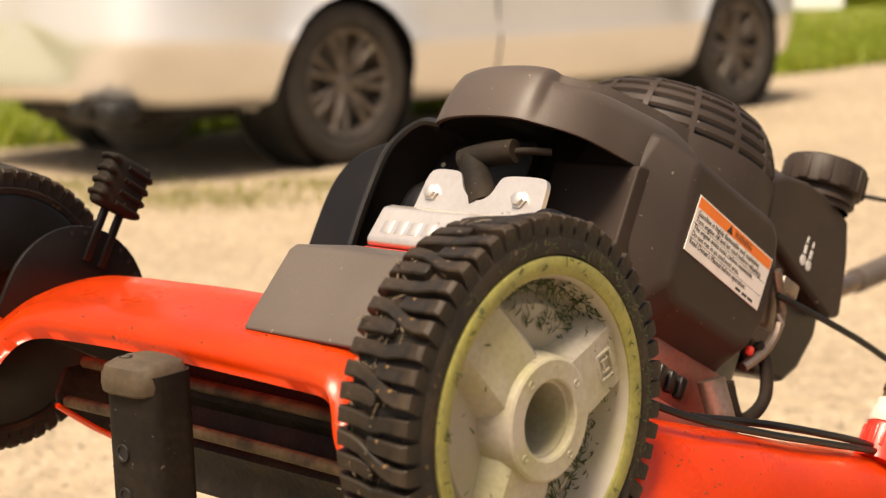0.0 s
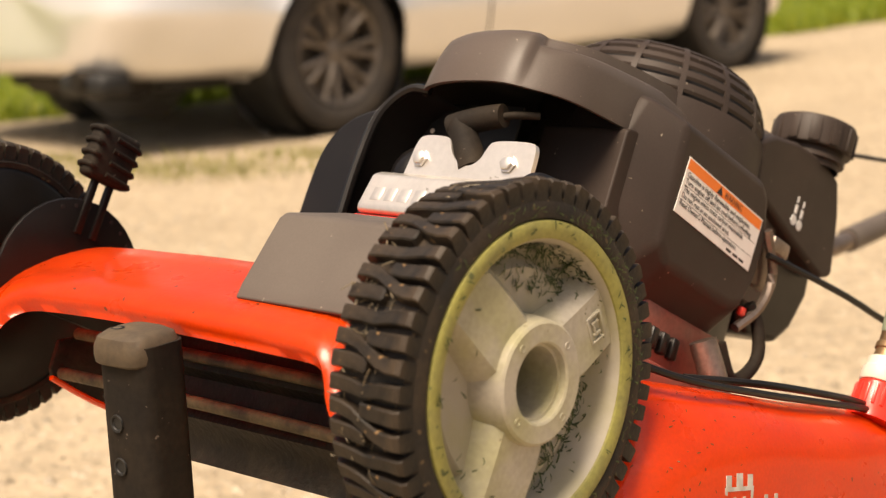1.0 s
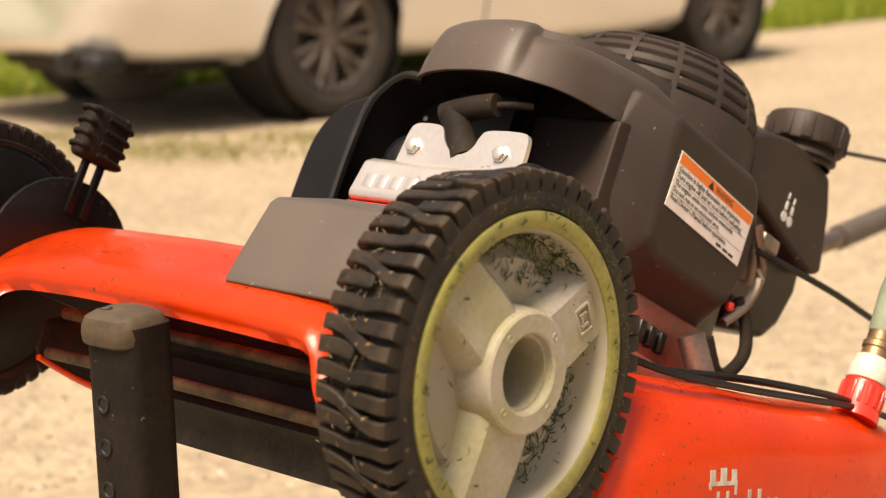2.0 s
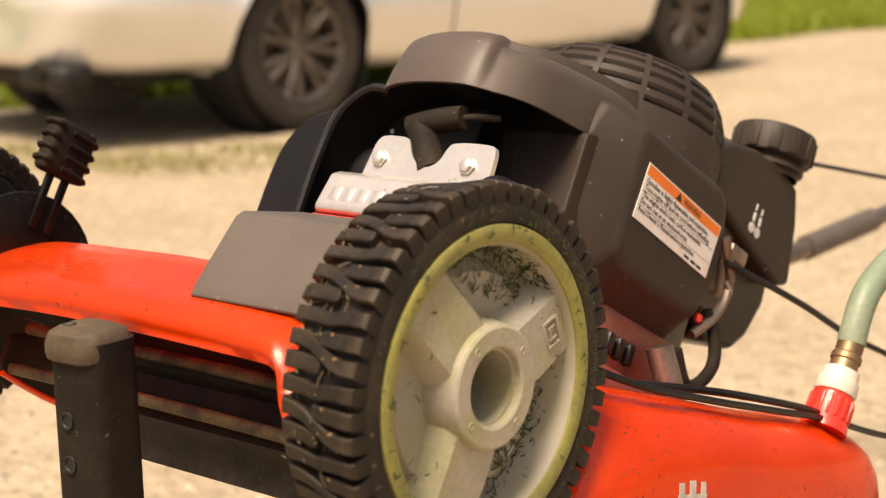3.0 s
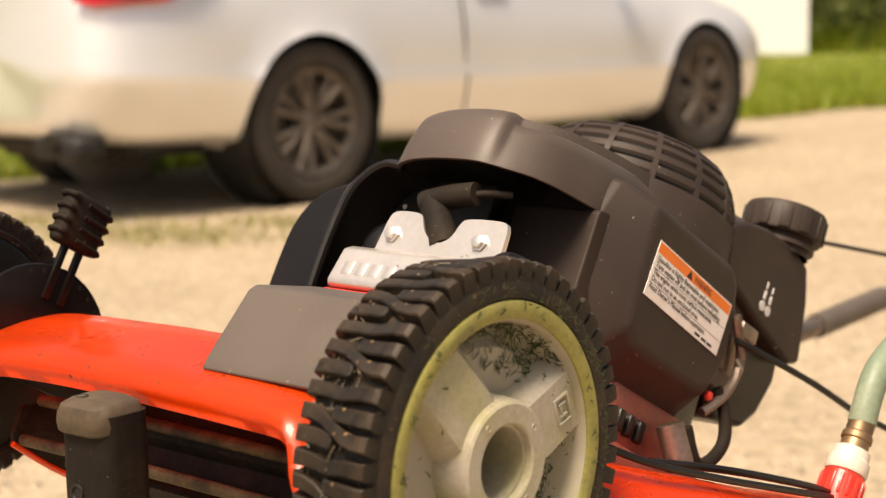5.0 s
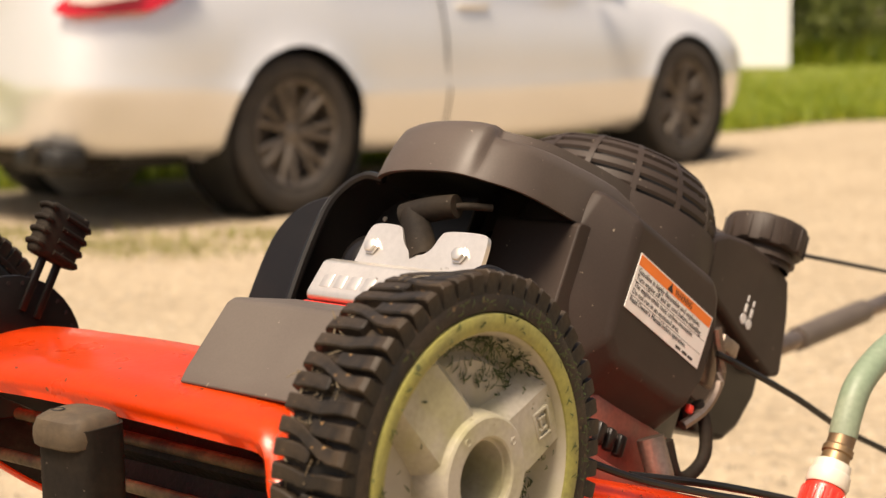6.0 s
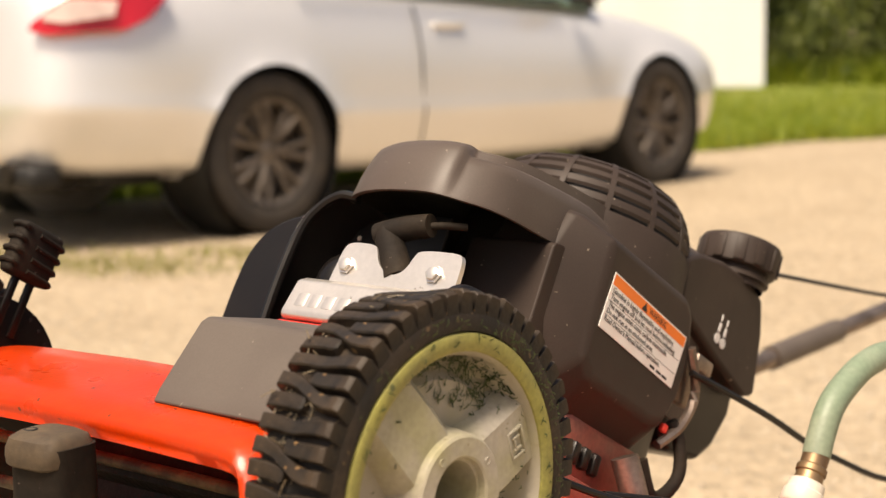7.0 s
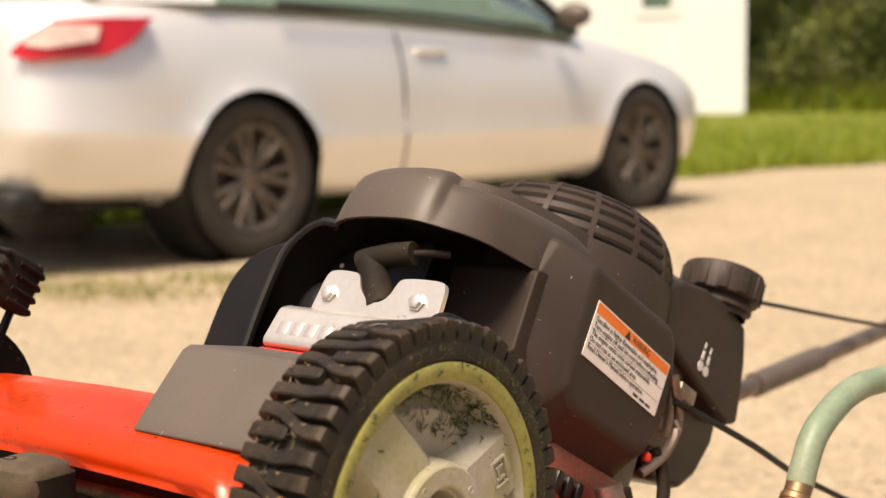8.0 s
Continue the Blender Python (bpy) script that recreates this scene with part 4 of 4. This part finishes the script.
    for x in (0.2150, 0.1400):
        head = lathe([(0.0, 0.0062), (0.0012, 0.0062), (0.0013, 0.0046), (0.0036, 0.0045), (0.0040, 0.0038), (0.0040, 0.0)], 6, "z")
        part("bolt", moved(head, along((x, -0.090, 0.1510), (0, 1, 0))), M_ALU, flange)
    # embossed maker's mark as plain blocks
    x = 0.235
    for w in (0.009, 0.008, 0.009, 0.009, 0.008):
        part("embossed_block", prism([(-0.0767, 0.1145), (-0.07525, 0.1145), (-0.0776, 0.1245), (-0.0791, 0.1245)], x, x - w, 0.0004), M_ALU, cover)
        x -= w + 0.0035
    part("red_gasket", box(0.108, 0.2455, -0.10, -0.0765, 0.099, 0.1045, 0.001), M_REDPL, mower, "red painted edge under the valve cover")
    # black guard beside the cylinder, with a turned-out edge
    out = [(0.343, 0.09), (0.343, 0.150), (0.337, 0.172), (0.322, 0.188), (0.298, 0.197), (0.280, 0.2005), (0.286, 0.185), (0.289, 0.15), (0.290, 0.09)]
    out = rounded(out)
    g = loft([[(x, y, z) for x, z in out] for y in (-0.118, -0.205)])
    bmesh.ops.recalc_face_normals(g, faces=g.faces[:])
    part("side_guard", bevelled(g, 0.005, 3, 60), M_BLACK, mower, "black moulded guard beside the cylinder", even=True)
    bulge = moved(bmesh_ball(0.021, 16), Matrix.Translation((0.247, -0.126, 0.148)) @ Matrix.Diagonal((0.9, 0.9, 1.1, 1)))
    part("head_shroud", bulge, M_BLACK, mower, "glossy black rounded cylinder shroud")
    edge = [(0.289, -0.108, 0.09), (0.288, -0.106, 0.14), (0.284, -0.106, 0.18), (0.275, -0.108, 0.199), (0.262, -0.110, 0.209), (0.247, -0.112, 0.209)]
    part("guard_rim", tube(edge, 0.0035, 8, 5), M_BLACK, mower)
    part("inner_wall", loft([[(x, y, z) for x, y, z in edge], [(x - 0.004, -0.16, z) for x, y, z in edge]], closed=False, caps=False), M_BLACK, mower)
    for k, (x, z) in enumerate(((0.282, 0.188), (0.268, 0.181))):
        part("rivet", moved(lathe([(0, 0.002), (0.0008, 0.0016), (0.001, 0)], 10, "z"), along((x, -0.1484, z + 0.012), (0, 1, 0))), M_WHITEPL, mower)
    # spark plug boot and lead
    boot = merge(tube([(0.176, -0.100, 0.148), (0.184, -0.100, 0.160), (0.193, -0.100, 0.172), (0.199, -0.100, 0.180)], lambda t: 0.0108 - 0.0016 * t, 16, 4),
                 tube([(0.205, -0.100, 0.1775), (0.195, -0.100, 0.1815), (0.180, -0.101, 0.1860), (0.166, -0.102, 0.1890)], lambda t: 0.0090 - 0.0010 * t, 16, 4))
    lead = part("spark_boot", boot, M_POST, mower, "black rubber spark plug boot")
    part("spark_lead", tube([(0.170, -0.102, 0.188), (0.160, -0.107, 0.1915), (0.150, -0.118, 0.196)], 0.0026, 10, 4), M_POST, lead)
    # intake housing
    part("intake_housing", prism([(-0.176, 0.06), (-0.176, 0.2117), (-0.1785, 0.2147), (-0.185, 0.2162), (-0.25, 0.2182), (-0.25, 0.06)], 0.1212, 0.1933, 0.0018, 3), M_HOOD, mower, "dark plastic intake housing", even=True)
    # air cleaner cover
    face = [(-0.214, 0.2345), (-0.326, 0.2345), (-0.337, 0.226), (-0.349, 0.196), (-0.347, 0.165), (-0.338, 0.144), (-0.320, 0.1385), (-0.232, 0.138), (-0.217, 0.150), (-0.215, 0.185), (-0.2145, 0.218)]
    back = [(-0.194, 0.2475), (-0.343, 0.250), (-0.356, 0.240), (-0.365, 0.199), (-0.361, 0.163), (-0.338, 0.1105), (-0.316, 0.104), (-0.236, 0.100), (-0.205, 0.118), (-0.1815, 0.162), (-0.1805, 0.215)]
    bm = loft([[(0.100, y, z) for y, z in face], [(0.128, y, z) for y, z in back], [(0.185, y - 0.004, z) for y, z in back]])
    bmesh.ops.recalc_face_normals(bm, faces=bm.faces[:])
    air = part("air_cleaner_cover", bevelled(bm, 0.0055, 4, 15), M_HOOD, mower, "dark plastic air cleaner cover with a warning label", sharp=50, even=True)
    for k in range(3):
        part("cover_tab", box(0.11, 0.13, -0.262 - k * 0.014, -0.253 - k * 0.014, 0.084, 0.100, 0.002), M_BLACK, air)
    # warning label: white sheet with an orange banner
    L0 = Matrix(((0, 0, -1, 0.0996), (-0.9991, -0.0426, 0, -0.2235), (-0.0426, 0.9991, 0, 0.2140), (0, 0, 0, 1)))  # x along the text, y up the label
    def flat(x0, x1, y0, y1, z0, z1, r=0.0):
        return bevelled(box(x0, x1, y0, y1, z0, z1), r, 2)
    lw, lh = 0.1115, 0.0405
    sheet = part("warning_label", moved(flat(0, lw, -lh, 0, -0.0001, 0.0003), L0), M_LABEL, air, "white warning label with an orange banner")
    part("banner", moved(flat(0.001, lw - 0.001, -0.0085, -0.001, 0.0003, 0.00042), L0), M_LABELO, air, "orange banner")
    tri = loft([[(0.043, -0.0078, 0.00045), (0.051, -0.0078, 0.00045), (0.047, -0.0016, 0.00045)], [(0.043, -0.0078, 0.0006), (0.051, -0.0078, 0.0006), (0.047, -0.0016, 0.0006)]])
    part("warning_sign", moved(tri, L0), M_INK, air)
    def line(text, x, y, size, wide):
        ob = lettering(text, size, M_INK, L0 @ Matrix.Translation((x, y, 0.0005)), air, "label_text")
        k = wide / max(v.co.x for v in ob.data.vertices)
        ob.matrix_basis = L0 @ Matrix.Translation((x, y, 0.0005)) @ Matrix.Diagonal((k, 1, 1, 1))
    line("WARNING", 0.054, -0.0072, 0.0070, 0.026)
    line("Gasoline is highly flammable and explosive.", 0.003, -0.0135, 0.0056, 0.094)
    line("Turn engine off and let cool before refueling.", 0.003, -0.0183, 0.0056, 0.099)
    line("The engine emits toxic carbon monoxide.", 0.003, -0.0238, 0.0056, 0.089)
    line("Do not run in an enclosed area.", 0.003, -0.0286, 0.0056, 0.070)
    line("Read Owner's Manual before operation.", 0.003, -0.0342, 0.0056, 0.084)
    for y in (-0.0195, -0.0299):
        part("rule", moved(flat(0.002, lw - 0.002, y - 0.0003, y, 0.0003, 0.0004), L0), M_INK, air)
    for x in (0.075, 0.085, 0.094):
        part("small_print", moved(flat(x, x + 0.0075, -0.0386, -0.0366, 0.0003, 0.0004), L0), M_INK, air)
    # fuel tank behind, with neck, cap and pump sign
    out = [(-0.348, 0.279), (-0.366, 0.290), (-0.402, 0.2985), (-0.450, 0.3015), (-0.477, 0.296), (-0.491, 0.270), (-0.499, 0.243), (-0.505, 0.220), (-0.487, 0.2125), (-0.432, 0.223), (-0.379, 0.2355), (-0.354, 0.243)]
    tank = part("fuel_tank", prism(out, 0.126, 0.33, 0.005, 4, 0.985), M_HOOD, mower, "dark plastic fuel tank", even=True)
    low = [(-0.37, 0.24), (-0.50, 0.232), (-0.503, 0.20), (-0.490, 0.168), (-0.472, 0.150), (-0.425, 0.142), (-0.408, 0.150), (-0.380, 0.19)]
    part("tank_sump", prism(low, 0.142, 0.30, 0.007, 4, 0.98), M_BLACK, mower, "black lower tank moulding", even=True)
    ax = Vector((0, 0.05, 1.0)).normalized()
    base = Vector((0.146, -0.455, 0.291))
    neck = lathe([(0.005, 0.0255), (0.010, 0.0255), (0.0105, 0.029), (0.014, 0.029), (0.0145, 0.0255), (0.020, 0.0255)], 40, "z")
    part("filler_neck", moved(neck, along(base, ax)), M_HOOD, tank)
    capprof = [(0.019, 0.0), (0.019, 0.0320), (0.020, 0.0330), (0.039, 0.0340), (0.0425, 0.0325), (0.044, 0.029), (0.0445, 0.0)]
    cap = part("fuel_cap", moved(lathe(capprof, 48, "z"), along(base, ax)), M_HOOD, tank, "black ribbed fuel cap")
    for k in range(12):
        a = 2 * math.pi * k / 12
        rib = box(0.0325, 0.0347, -0.0045, 0.0045, 0.0205, 0.0395, 0.0006)
        part("grip_rib", moved(moved(rib, Matrix.Rotation(a, 4, "Z")), along(base, ax)), M_HOOD, tank)
    sign = []
    for y, z, r in ((0, 0, 0.0042), (0.0100, -0.001, 0.0042)):
        sign.append(moved(lathe([(-0.001, 0), (-0.001, r), (0.0004, r), (0.0004, 0)], 16, "z"), along((0.1258, -0.421 - y, 0.240 + z), (-1, 0, 0))))
        sign.append(box(0.1253, 0.127, -0.4225 - y, -0.4195 - y, 0.2455 + z, 0.2525 + z))
        sign.append(box(0.1253, 0.127, -0.4216 - y, -0.4203 - y, 0.2545 + z, 0.2595 + z))
    part("pump_sign", merge(*sign), M_WHITEINK, tank, "white printed fuel sign")
    # linkage, bracket and drain tube under the tank
    part("control_bracket", merge(box(0.105, 0.112, -0.372, -0.350, 0.165, 0.205, 0.002), box(0.10, 0.125, -0.385, -0.36, 0.195, 0.207, 0.002)), M_STEEL, mower)
    part("brake_lever", tube([(0.10, -0.345, 0.205), (0.098, -0.365, 0.178), (0.10, -0.362, 0.150), (0.105, -0.345, 0.128)], 0.004, 8, 4), M_STEEL, mower)
    part("red_tag", box(0.101, 0.106, -0.349, -0.342, 0.138, 0.145, 0.002), M_REDPL, mower)
    part("drain_tube", tube([(0.10, -0.322, 0.110), (0.095, -0.338, 0.090), (0.095, -0.357, 0.096), (0.095, -0.369, 0.115), (0.10, -0.366, 0.138), (0.105, -0.355, 0.150)], 0.0050, 12, 6), M_POST, mower, "black rubber breather tube")
    part("oil_drain", merge(tube([(0.10, -0.30, 0.105), (0.09, -0.318, 0.075), (0.085, -0.325, 0.05)], 0.010, 12, 4), lathe_at([(0, 0.014), (0.012, 0.014), (0.014, 0.01), (0.02, 0.01)], (0.083, -0.328, 0.036), (0, 0.1, 1), 6)), M_STEEL, mower, "steel oil drain fitting")


def lathe_at(profile, spot, axis, n=24):
    return moved(lathe(profile, n, "z"), along(spot, axis))


build_engine()


# ---- cables, handle, hose ----
part("brake_cable", tube([(0.098, -0.352, 0.188), (0.09, -0.375, 0.188), (0.08, -0.45, 0.191), (0.075, -0.56, 0.196), (0.06, -0.70, 0.22), (0.05, -0.95, 0.33)], 0.0027, 8, 5), M_BLACK, mower, "black control cable")
part("deck_cable", tube([(0.05, -0.08, 0.046), (0.012, -0.14, 0.044), (0.004, -0.22, 0.058), (0.002, -0.30, 0.075), (0.0, -0.38, 0.092), (0.0, -0.46, 0.104), (0.0, -0.62, 0.135)], 0.0024, 8, 5), M_BLACK, mower)
part("deck_cable", tube([(0.03, -0.18, 0.052), (0.014, -0.24, 0.068), (0.008, -0.30, 0.081), (0.004, -0.36, 0.092), (0.004, -0.40, 0.094)], 0.0026, 8, 5), M_BLACK, mower)
part("handle_tube", tube([(0.50, -0.50, 0.055), (0.50, -0.58, 0.085), (0.50, -0.85, 0.255), (0.50, -1.18, 0.462), (0.50, -1.62, 0.745)], 0.0125, 14, 4), M_STEEL, mower, "dark steel handle tube")
part("handle_sleeve", tube([(0.50, -1.20, 0.475), (0.50, -1.36, 0.578)], 0.0165, 14, 1), M_COVER, mower)
part("starter_cord", tube([(0.20, -0.50, 0.333), (0.20, -0.63, 0.376), (0.20, -0.76, 0.418), (0.20, -0.893, 0.462), (0.20, -1.20, 0.562)], 0.0022, 8, 5), M_BLACK, mower, "thin black starter cord")

fit_at = Vector((0.004, -0.383, 0.088))
fit_ax = Vector((0.0, -0.13, 1.0)).normalized()
wash = part("wash_port", lathe_at([(-0.004, 0.0), (-0.004, 0.017), (0.002, 0.0165), (0.004, 0.0155), (0.022, 0.0148), (0.0235, 0.0135), (0.0235, 0.0)], fit_at, fit_ax, 32), M_REDPL, mower, "red plastic hose coupling on the deck")
for k in range(16):
    a = 2 * math.pi * k / 16
    rib = box(0.0145, 0.0165, -0.0013, 0.0013, 0.005, 0.020, 0.0006)
    part("grip_rib", moved(moved(rib, Matrix.Rotation(a, 4, "Z")), along(fit_at, fit_ax)), M_REDPL, wash)

hose = tagged(new("garden_hose"), "pale green garden hose with a brass end, coupled to the deck", "hose")
hose.matrix_basis = MOWER
part("collar", lathe_at([(0.0238, 0.0), (0.0238, 0.0145), (0.026, 0.0155), (0.034, 0.015), (0.0355, 0.0135), (0.042, 0.013), (0.0425, 0.0)], fit_at, fit_ax, 32), M_WHITEPL, hose, "off-white plastic collar")
part("ferrule", lathe_at([(0.0428, 0.0), (0.0428, 0.0105), (0.049, 0.0100), (0.050, 0.0112), (0.054, 0.0112), (0.0555, 0.0098), (0.066, 0.0098), (0.0665, 0.0)], fit_at, fit_ax, 28), M_BRASS, hose, "worn brass ferrule")
tip = fit_at + fit_ax * 0.064
part("hose_pipe", tube([tip, tip + Vector((0, 0.0005, 0.014)), tip + Vector((0, -0.002, 0.036)), tip + Vector((0, -0.015, 0.058)), tip + Vector((-0.001, -0.038, 0.084)), tip + Vector((-0.002, -0.073, 0.107)), tip + Vector((-0.006, -0.12, 0.124)), tip + Vector((-0.02, -0.21, 0.11)), tip + Vector((-0.04, -0.31, 0.02)), tip + Vector((-0.05, -0.37, -0.12))], 0.0103, 16, 6), M_HOSE, hose)


# ---- stand under the deck's lip ----
def build_stand():
    stand = tagged(new("support_stand"), "black steel post with a rubber cap under the mower deck", "stand")
    stand.matrix_basis = pose(-0.1960, 0.925, 0.0, 0, 0, -38)
    top = 0.545
    def rr(w, d, z, r=0.010, n=4):
        pts = []
        for cx, cy, a0 in ((w - r, d - r, 0), (-w + r, d - r, 90), (-w + r, -d + r, 180), (w - r, -d + r, 270)):
            for k in range(n + 1):
                a = radians(a0 + 90 * k / n)
                pts.append((cx + r * math.cos(a), cy + r * math.sin(a), z))
        return pts
    post = loft([rr(0.0210, 0.0182, -0.008), rr(0.0210, 0.0182, 0.2), rr(0.0210, 0.0182, top - 0.004)])
    part("post", post, M_POST, stand)
    cap = loft([rr(0.0195, 0.0182, top - 0.0155, 0.010), rr(0.0210, 0.0198, top - 0.014, 0.011), rr(0.0214, 0.0203, top - 0.010, 0.011), rr(0.0210, 0.0201, top - 0.005, 0.011), rr(0.0190, 0.0182, top + 0.0005, 0.010), rr(0.015, 0.0135, top + 0.0034, 0.009), rr(0.007, 0.006, top + 0.0030, 0.004)])
    moved(cap, Matrix.Translation((-0.0012, -0.002, 0)))
    part("cap_dimple", moved(lathe([(0.0, 0.0), (0.0, 0.0030), (0.0008, 0.0034), (0.0004, 0.0042)], 14, "z"), Matrix.Translation((-0.012, -0.006, top + 0.0030))), M_BLACKTRIM, stand)
    part("rubber_cap", cap, M_CAPR, stand, "dusty rounded rubber cap")
    for z in (top - 0.050, top - 0.076, top - 0.102, top - 0.128, top - 0.154):
        ring = lathe([(0.0, 0.0), (0.0, 0.0036), (0.0009, 0.0040), (0.0012, 0.0052), (0.0, 0.0054)], 20, "z")
        part("pin_hole", moved(ring, along((-0.0045, -0.0184, z), (0, -1, 0))), M_BLACKTRIM, stand)


build_stand()


# ---- grass clippings stuck to the wheel ----
def clippings():
    rnd = random.Random(11)
    verts, faces = [], []
    def strip(c, d, n, length, width):
        e = d.cross(n).normalized()
        bend = n * rnd.uniform(0.0, 0.0012)
        k = len(verts)
        for t in (-1, 0, 1):
            p = c + d * length * t + bend * (1 - abs(t)) + n * 0.0003
            w = width * (1 if t < 1 else 0.3)
            verts.extend([p - e * w, p + e * w])
        faces.extend([(k, k + 1, k + 3, k + 2), (k + 2, k + 3, k + 5, k + 4)])
    out = Vector((-1, 0, 0))
    for _ in range(470):
        zone = rnd.random()
        if zone < 0.42:
            a, r, x = rnd.gauss(66, 22), 0.073 - 0.026 * rnd.random() ** 1.7, 0.022
        elif zone < 0.80:
            a, r, x = rnd.gauss(-42, 24), 0.072 - 0.03 * rnd.random(), 0.023
        elif zone < 0.93:
            a, r, x = rnd.uniform(0, 360), rnd.uniform(0.077, 0.085), -0.0022
        else:
            a, r, x = rnd.uniform(0, 360), rnd.uniform(0.05, 0.07), 0.004
        if x > 0.02:
            x = 0.0150 if r < 0.0585 else 0.0156 if r < 0.0605 else 0.0192 if r < 0.0705 else 0.017
        d = spin(a) * r
        q = rnd.uniform(0, 6.3)
        way = Vector((0, math.cos(q), math.sin(q)))
        strip(Vector((x - 0.0004, d.y, d.z)), way, out, rnd.uniform(0.0008, 0.0046 if zone < 0.8 else 0.0030), rnd.uniform(0.00025, 0.0008 if 0.42 < zone < 0.8 else 0.0006))
    for _ in range(170):  # the deep groove behind the ring
        a = rnd.gauss(72, 24)
        n = -spin(a)
        d = spin(a) * rnd.uniform(0.0712, 0.0735)
        q = rnd.uniform(0, 6.3)
        t = spin(a + 90)
        way = (Vector((1, 0, 0)) * math.cos(q) + t * math.sin(q)).normalized()
        strip(Vector((rnd.uniform(0.004, 0.018), d.y, d.z)), way, n, rnd.uniform(0.001, 0.004), rnd.uniform(0.0003, 0.0008))
    for _ in range(130):  # on the tyre's wall
        a, r = rnd.gauss(40, 40), rnd.uniform(0.087, 0.0945)
        d = spin(a) * r
        q = rnd.uniform(0, 6.3)
        strip(Vector((-0.0012, d.y, d.z)), Vector((0, math.cos(q), math.sin(q))), out, rnd.uniform(0.0008, 0.003), rnd.uniform(0.0002, 0.0005))
    shell = next(o for o in mower.children if o.name == "deck_shell")
    for _ in range(90):  # on the deck beside the wheel
        y, z = -0.11 - abs(rnd.gauss(0, 0.07)), rnd.uniform(-0.04, 0.05)
        ok, spot, nrm, _i = shell.ray_cast((-0.2, y, z), (1, 0, 0))
        if ok:
            q = rnd.uniform(0, 6.3)
            way = Vector((0, math.cos(q), math.sin(q)))
            strip(spot, (way - nrm * way.dot(nrm)).normalized(), nrm, rnd.uniform(0.0005, 0.0016), rnd.uniform(0.00015, 0.0004))
    me = bpy.data.meshes.new("grass_clippings")
    me.from_pydata([tuple(v) for v in verts], [], faces)
    me.materials.append(M_CLIP)
    ob = tagged(new("grass_clippings", me), "dark green grass clippings stuck to the mower wheel", "grass", kind="stuff")
    ob.matrix_basis = MOWER


clippings()


def straw():
    """Pale bits of straw and dry mud caught between the lugs."""
    rnd = random.Random(21)
    verts, faces = [], []
    for n in range(230):
        a, x, r = rnd.uniform(70, 250), rnd.uniform(0.004, 0.050), rnd.choice((0.0992, 0.1000, 0.1046))
        if n > 150:  # a patch of dry mud and straw
            a, x, r = rnd.gauss(152, 9), rnd.gauss(0.034, 0.007), 0.0992
        c, t = spin(a) * r + Vector((x, 0, 0)), spin(a + 90)
        q = rnd.uniform(0, 6.3)
        way = Vector((1, 0, 0)) * math.cos(q) + t * math.sin(q)
        wide = way.cross(spin(a)).normalized() * rnd.uniform(0.00015, 0.0004)
        long = rnd.choice((0.0007, 0.0012, 0.002, 0.0045))
        k = len(verts)
        for u, lift in ((-1, 0.0002), (0, 0.0007), (1, 0.0003)):
            p = c + way * long * u + spin(a) * lift
            verts.extend([tuple(p - wide), tuple(p + wide), tuple(p + spin(a) * 0.0003)])
        for o in (0, 3):
            faces.extend([(k + o, k + o + 3, k + o + 5, k + o + 2), (k + o + 1, k + o + 2, k + o + 5, k + o + 4), (k + o, k + o + 1, k + o + 4, k + o + 3)])
    me = bpy.data.meshes.new("straw_bits")
    me.from_pydata(verts, [], faces)
    me.materials.append(M_STRAW)
    ob = tagged(new("straw_bits", me), "pale dry straw bits stuck in the tread of the wheel", "straw", kind="stuff")
    ob.matrix_basis = MOWER


straw()

build_ground()
scatter_stones(26000)
build_car()
build_house()
for spec in ((6.2, 23.6, 4.2, 1.3, 3), (8.2, 23.2, 4.6, 1.5, 4), (7.2, 25.2, 5.2, 1.6, 5), (10.2, 24.0, 5.0, 1.6, 6), (5.6, 25.6, 5.0, 1.2, 7)):
    build_shrub(*spec)
blades("lawn_grass", 70000, lawn_spot, 0.10, 0.008, M_GRASS, "short green lawn grass", "grass")
blades("grass_tufts", 2500, tuft_spot, 0.025, 0.004, M_MOSS, "thin dry grass tufts in the gravel", "grass")


def weed_spot(rnd):
    x = rnd.uniform(2, 13)
    return x, 22.3 + abs(rnd.gauss(0, 0.9)), 0.0


blades("tall_weeds", 5000, weed_spot, 0.45, 0.02, M_GRASS, "tall light green weeds at the foot of the trees", "weeds")
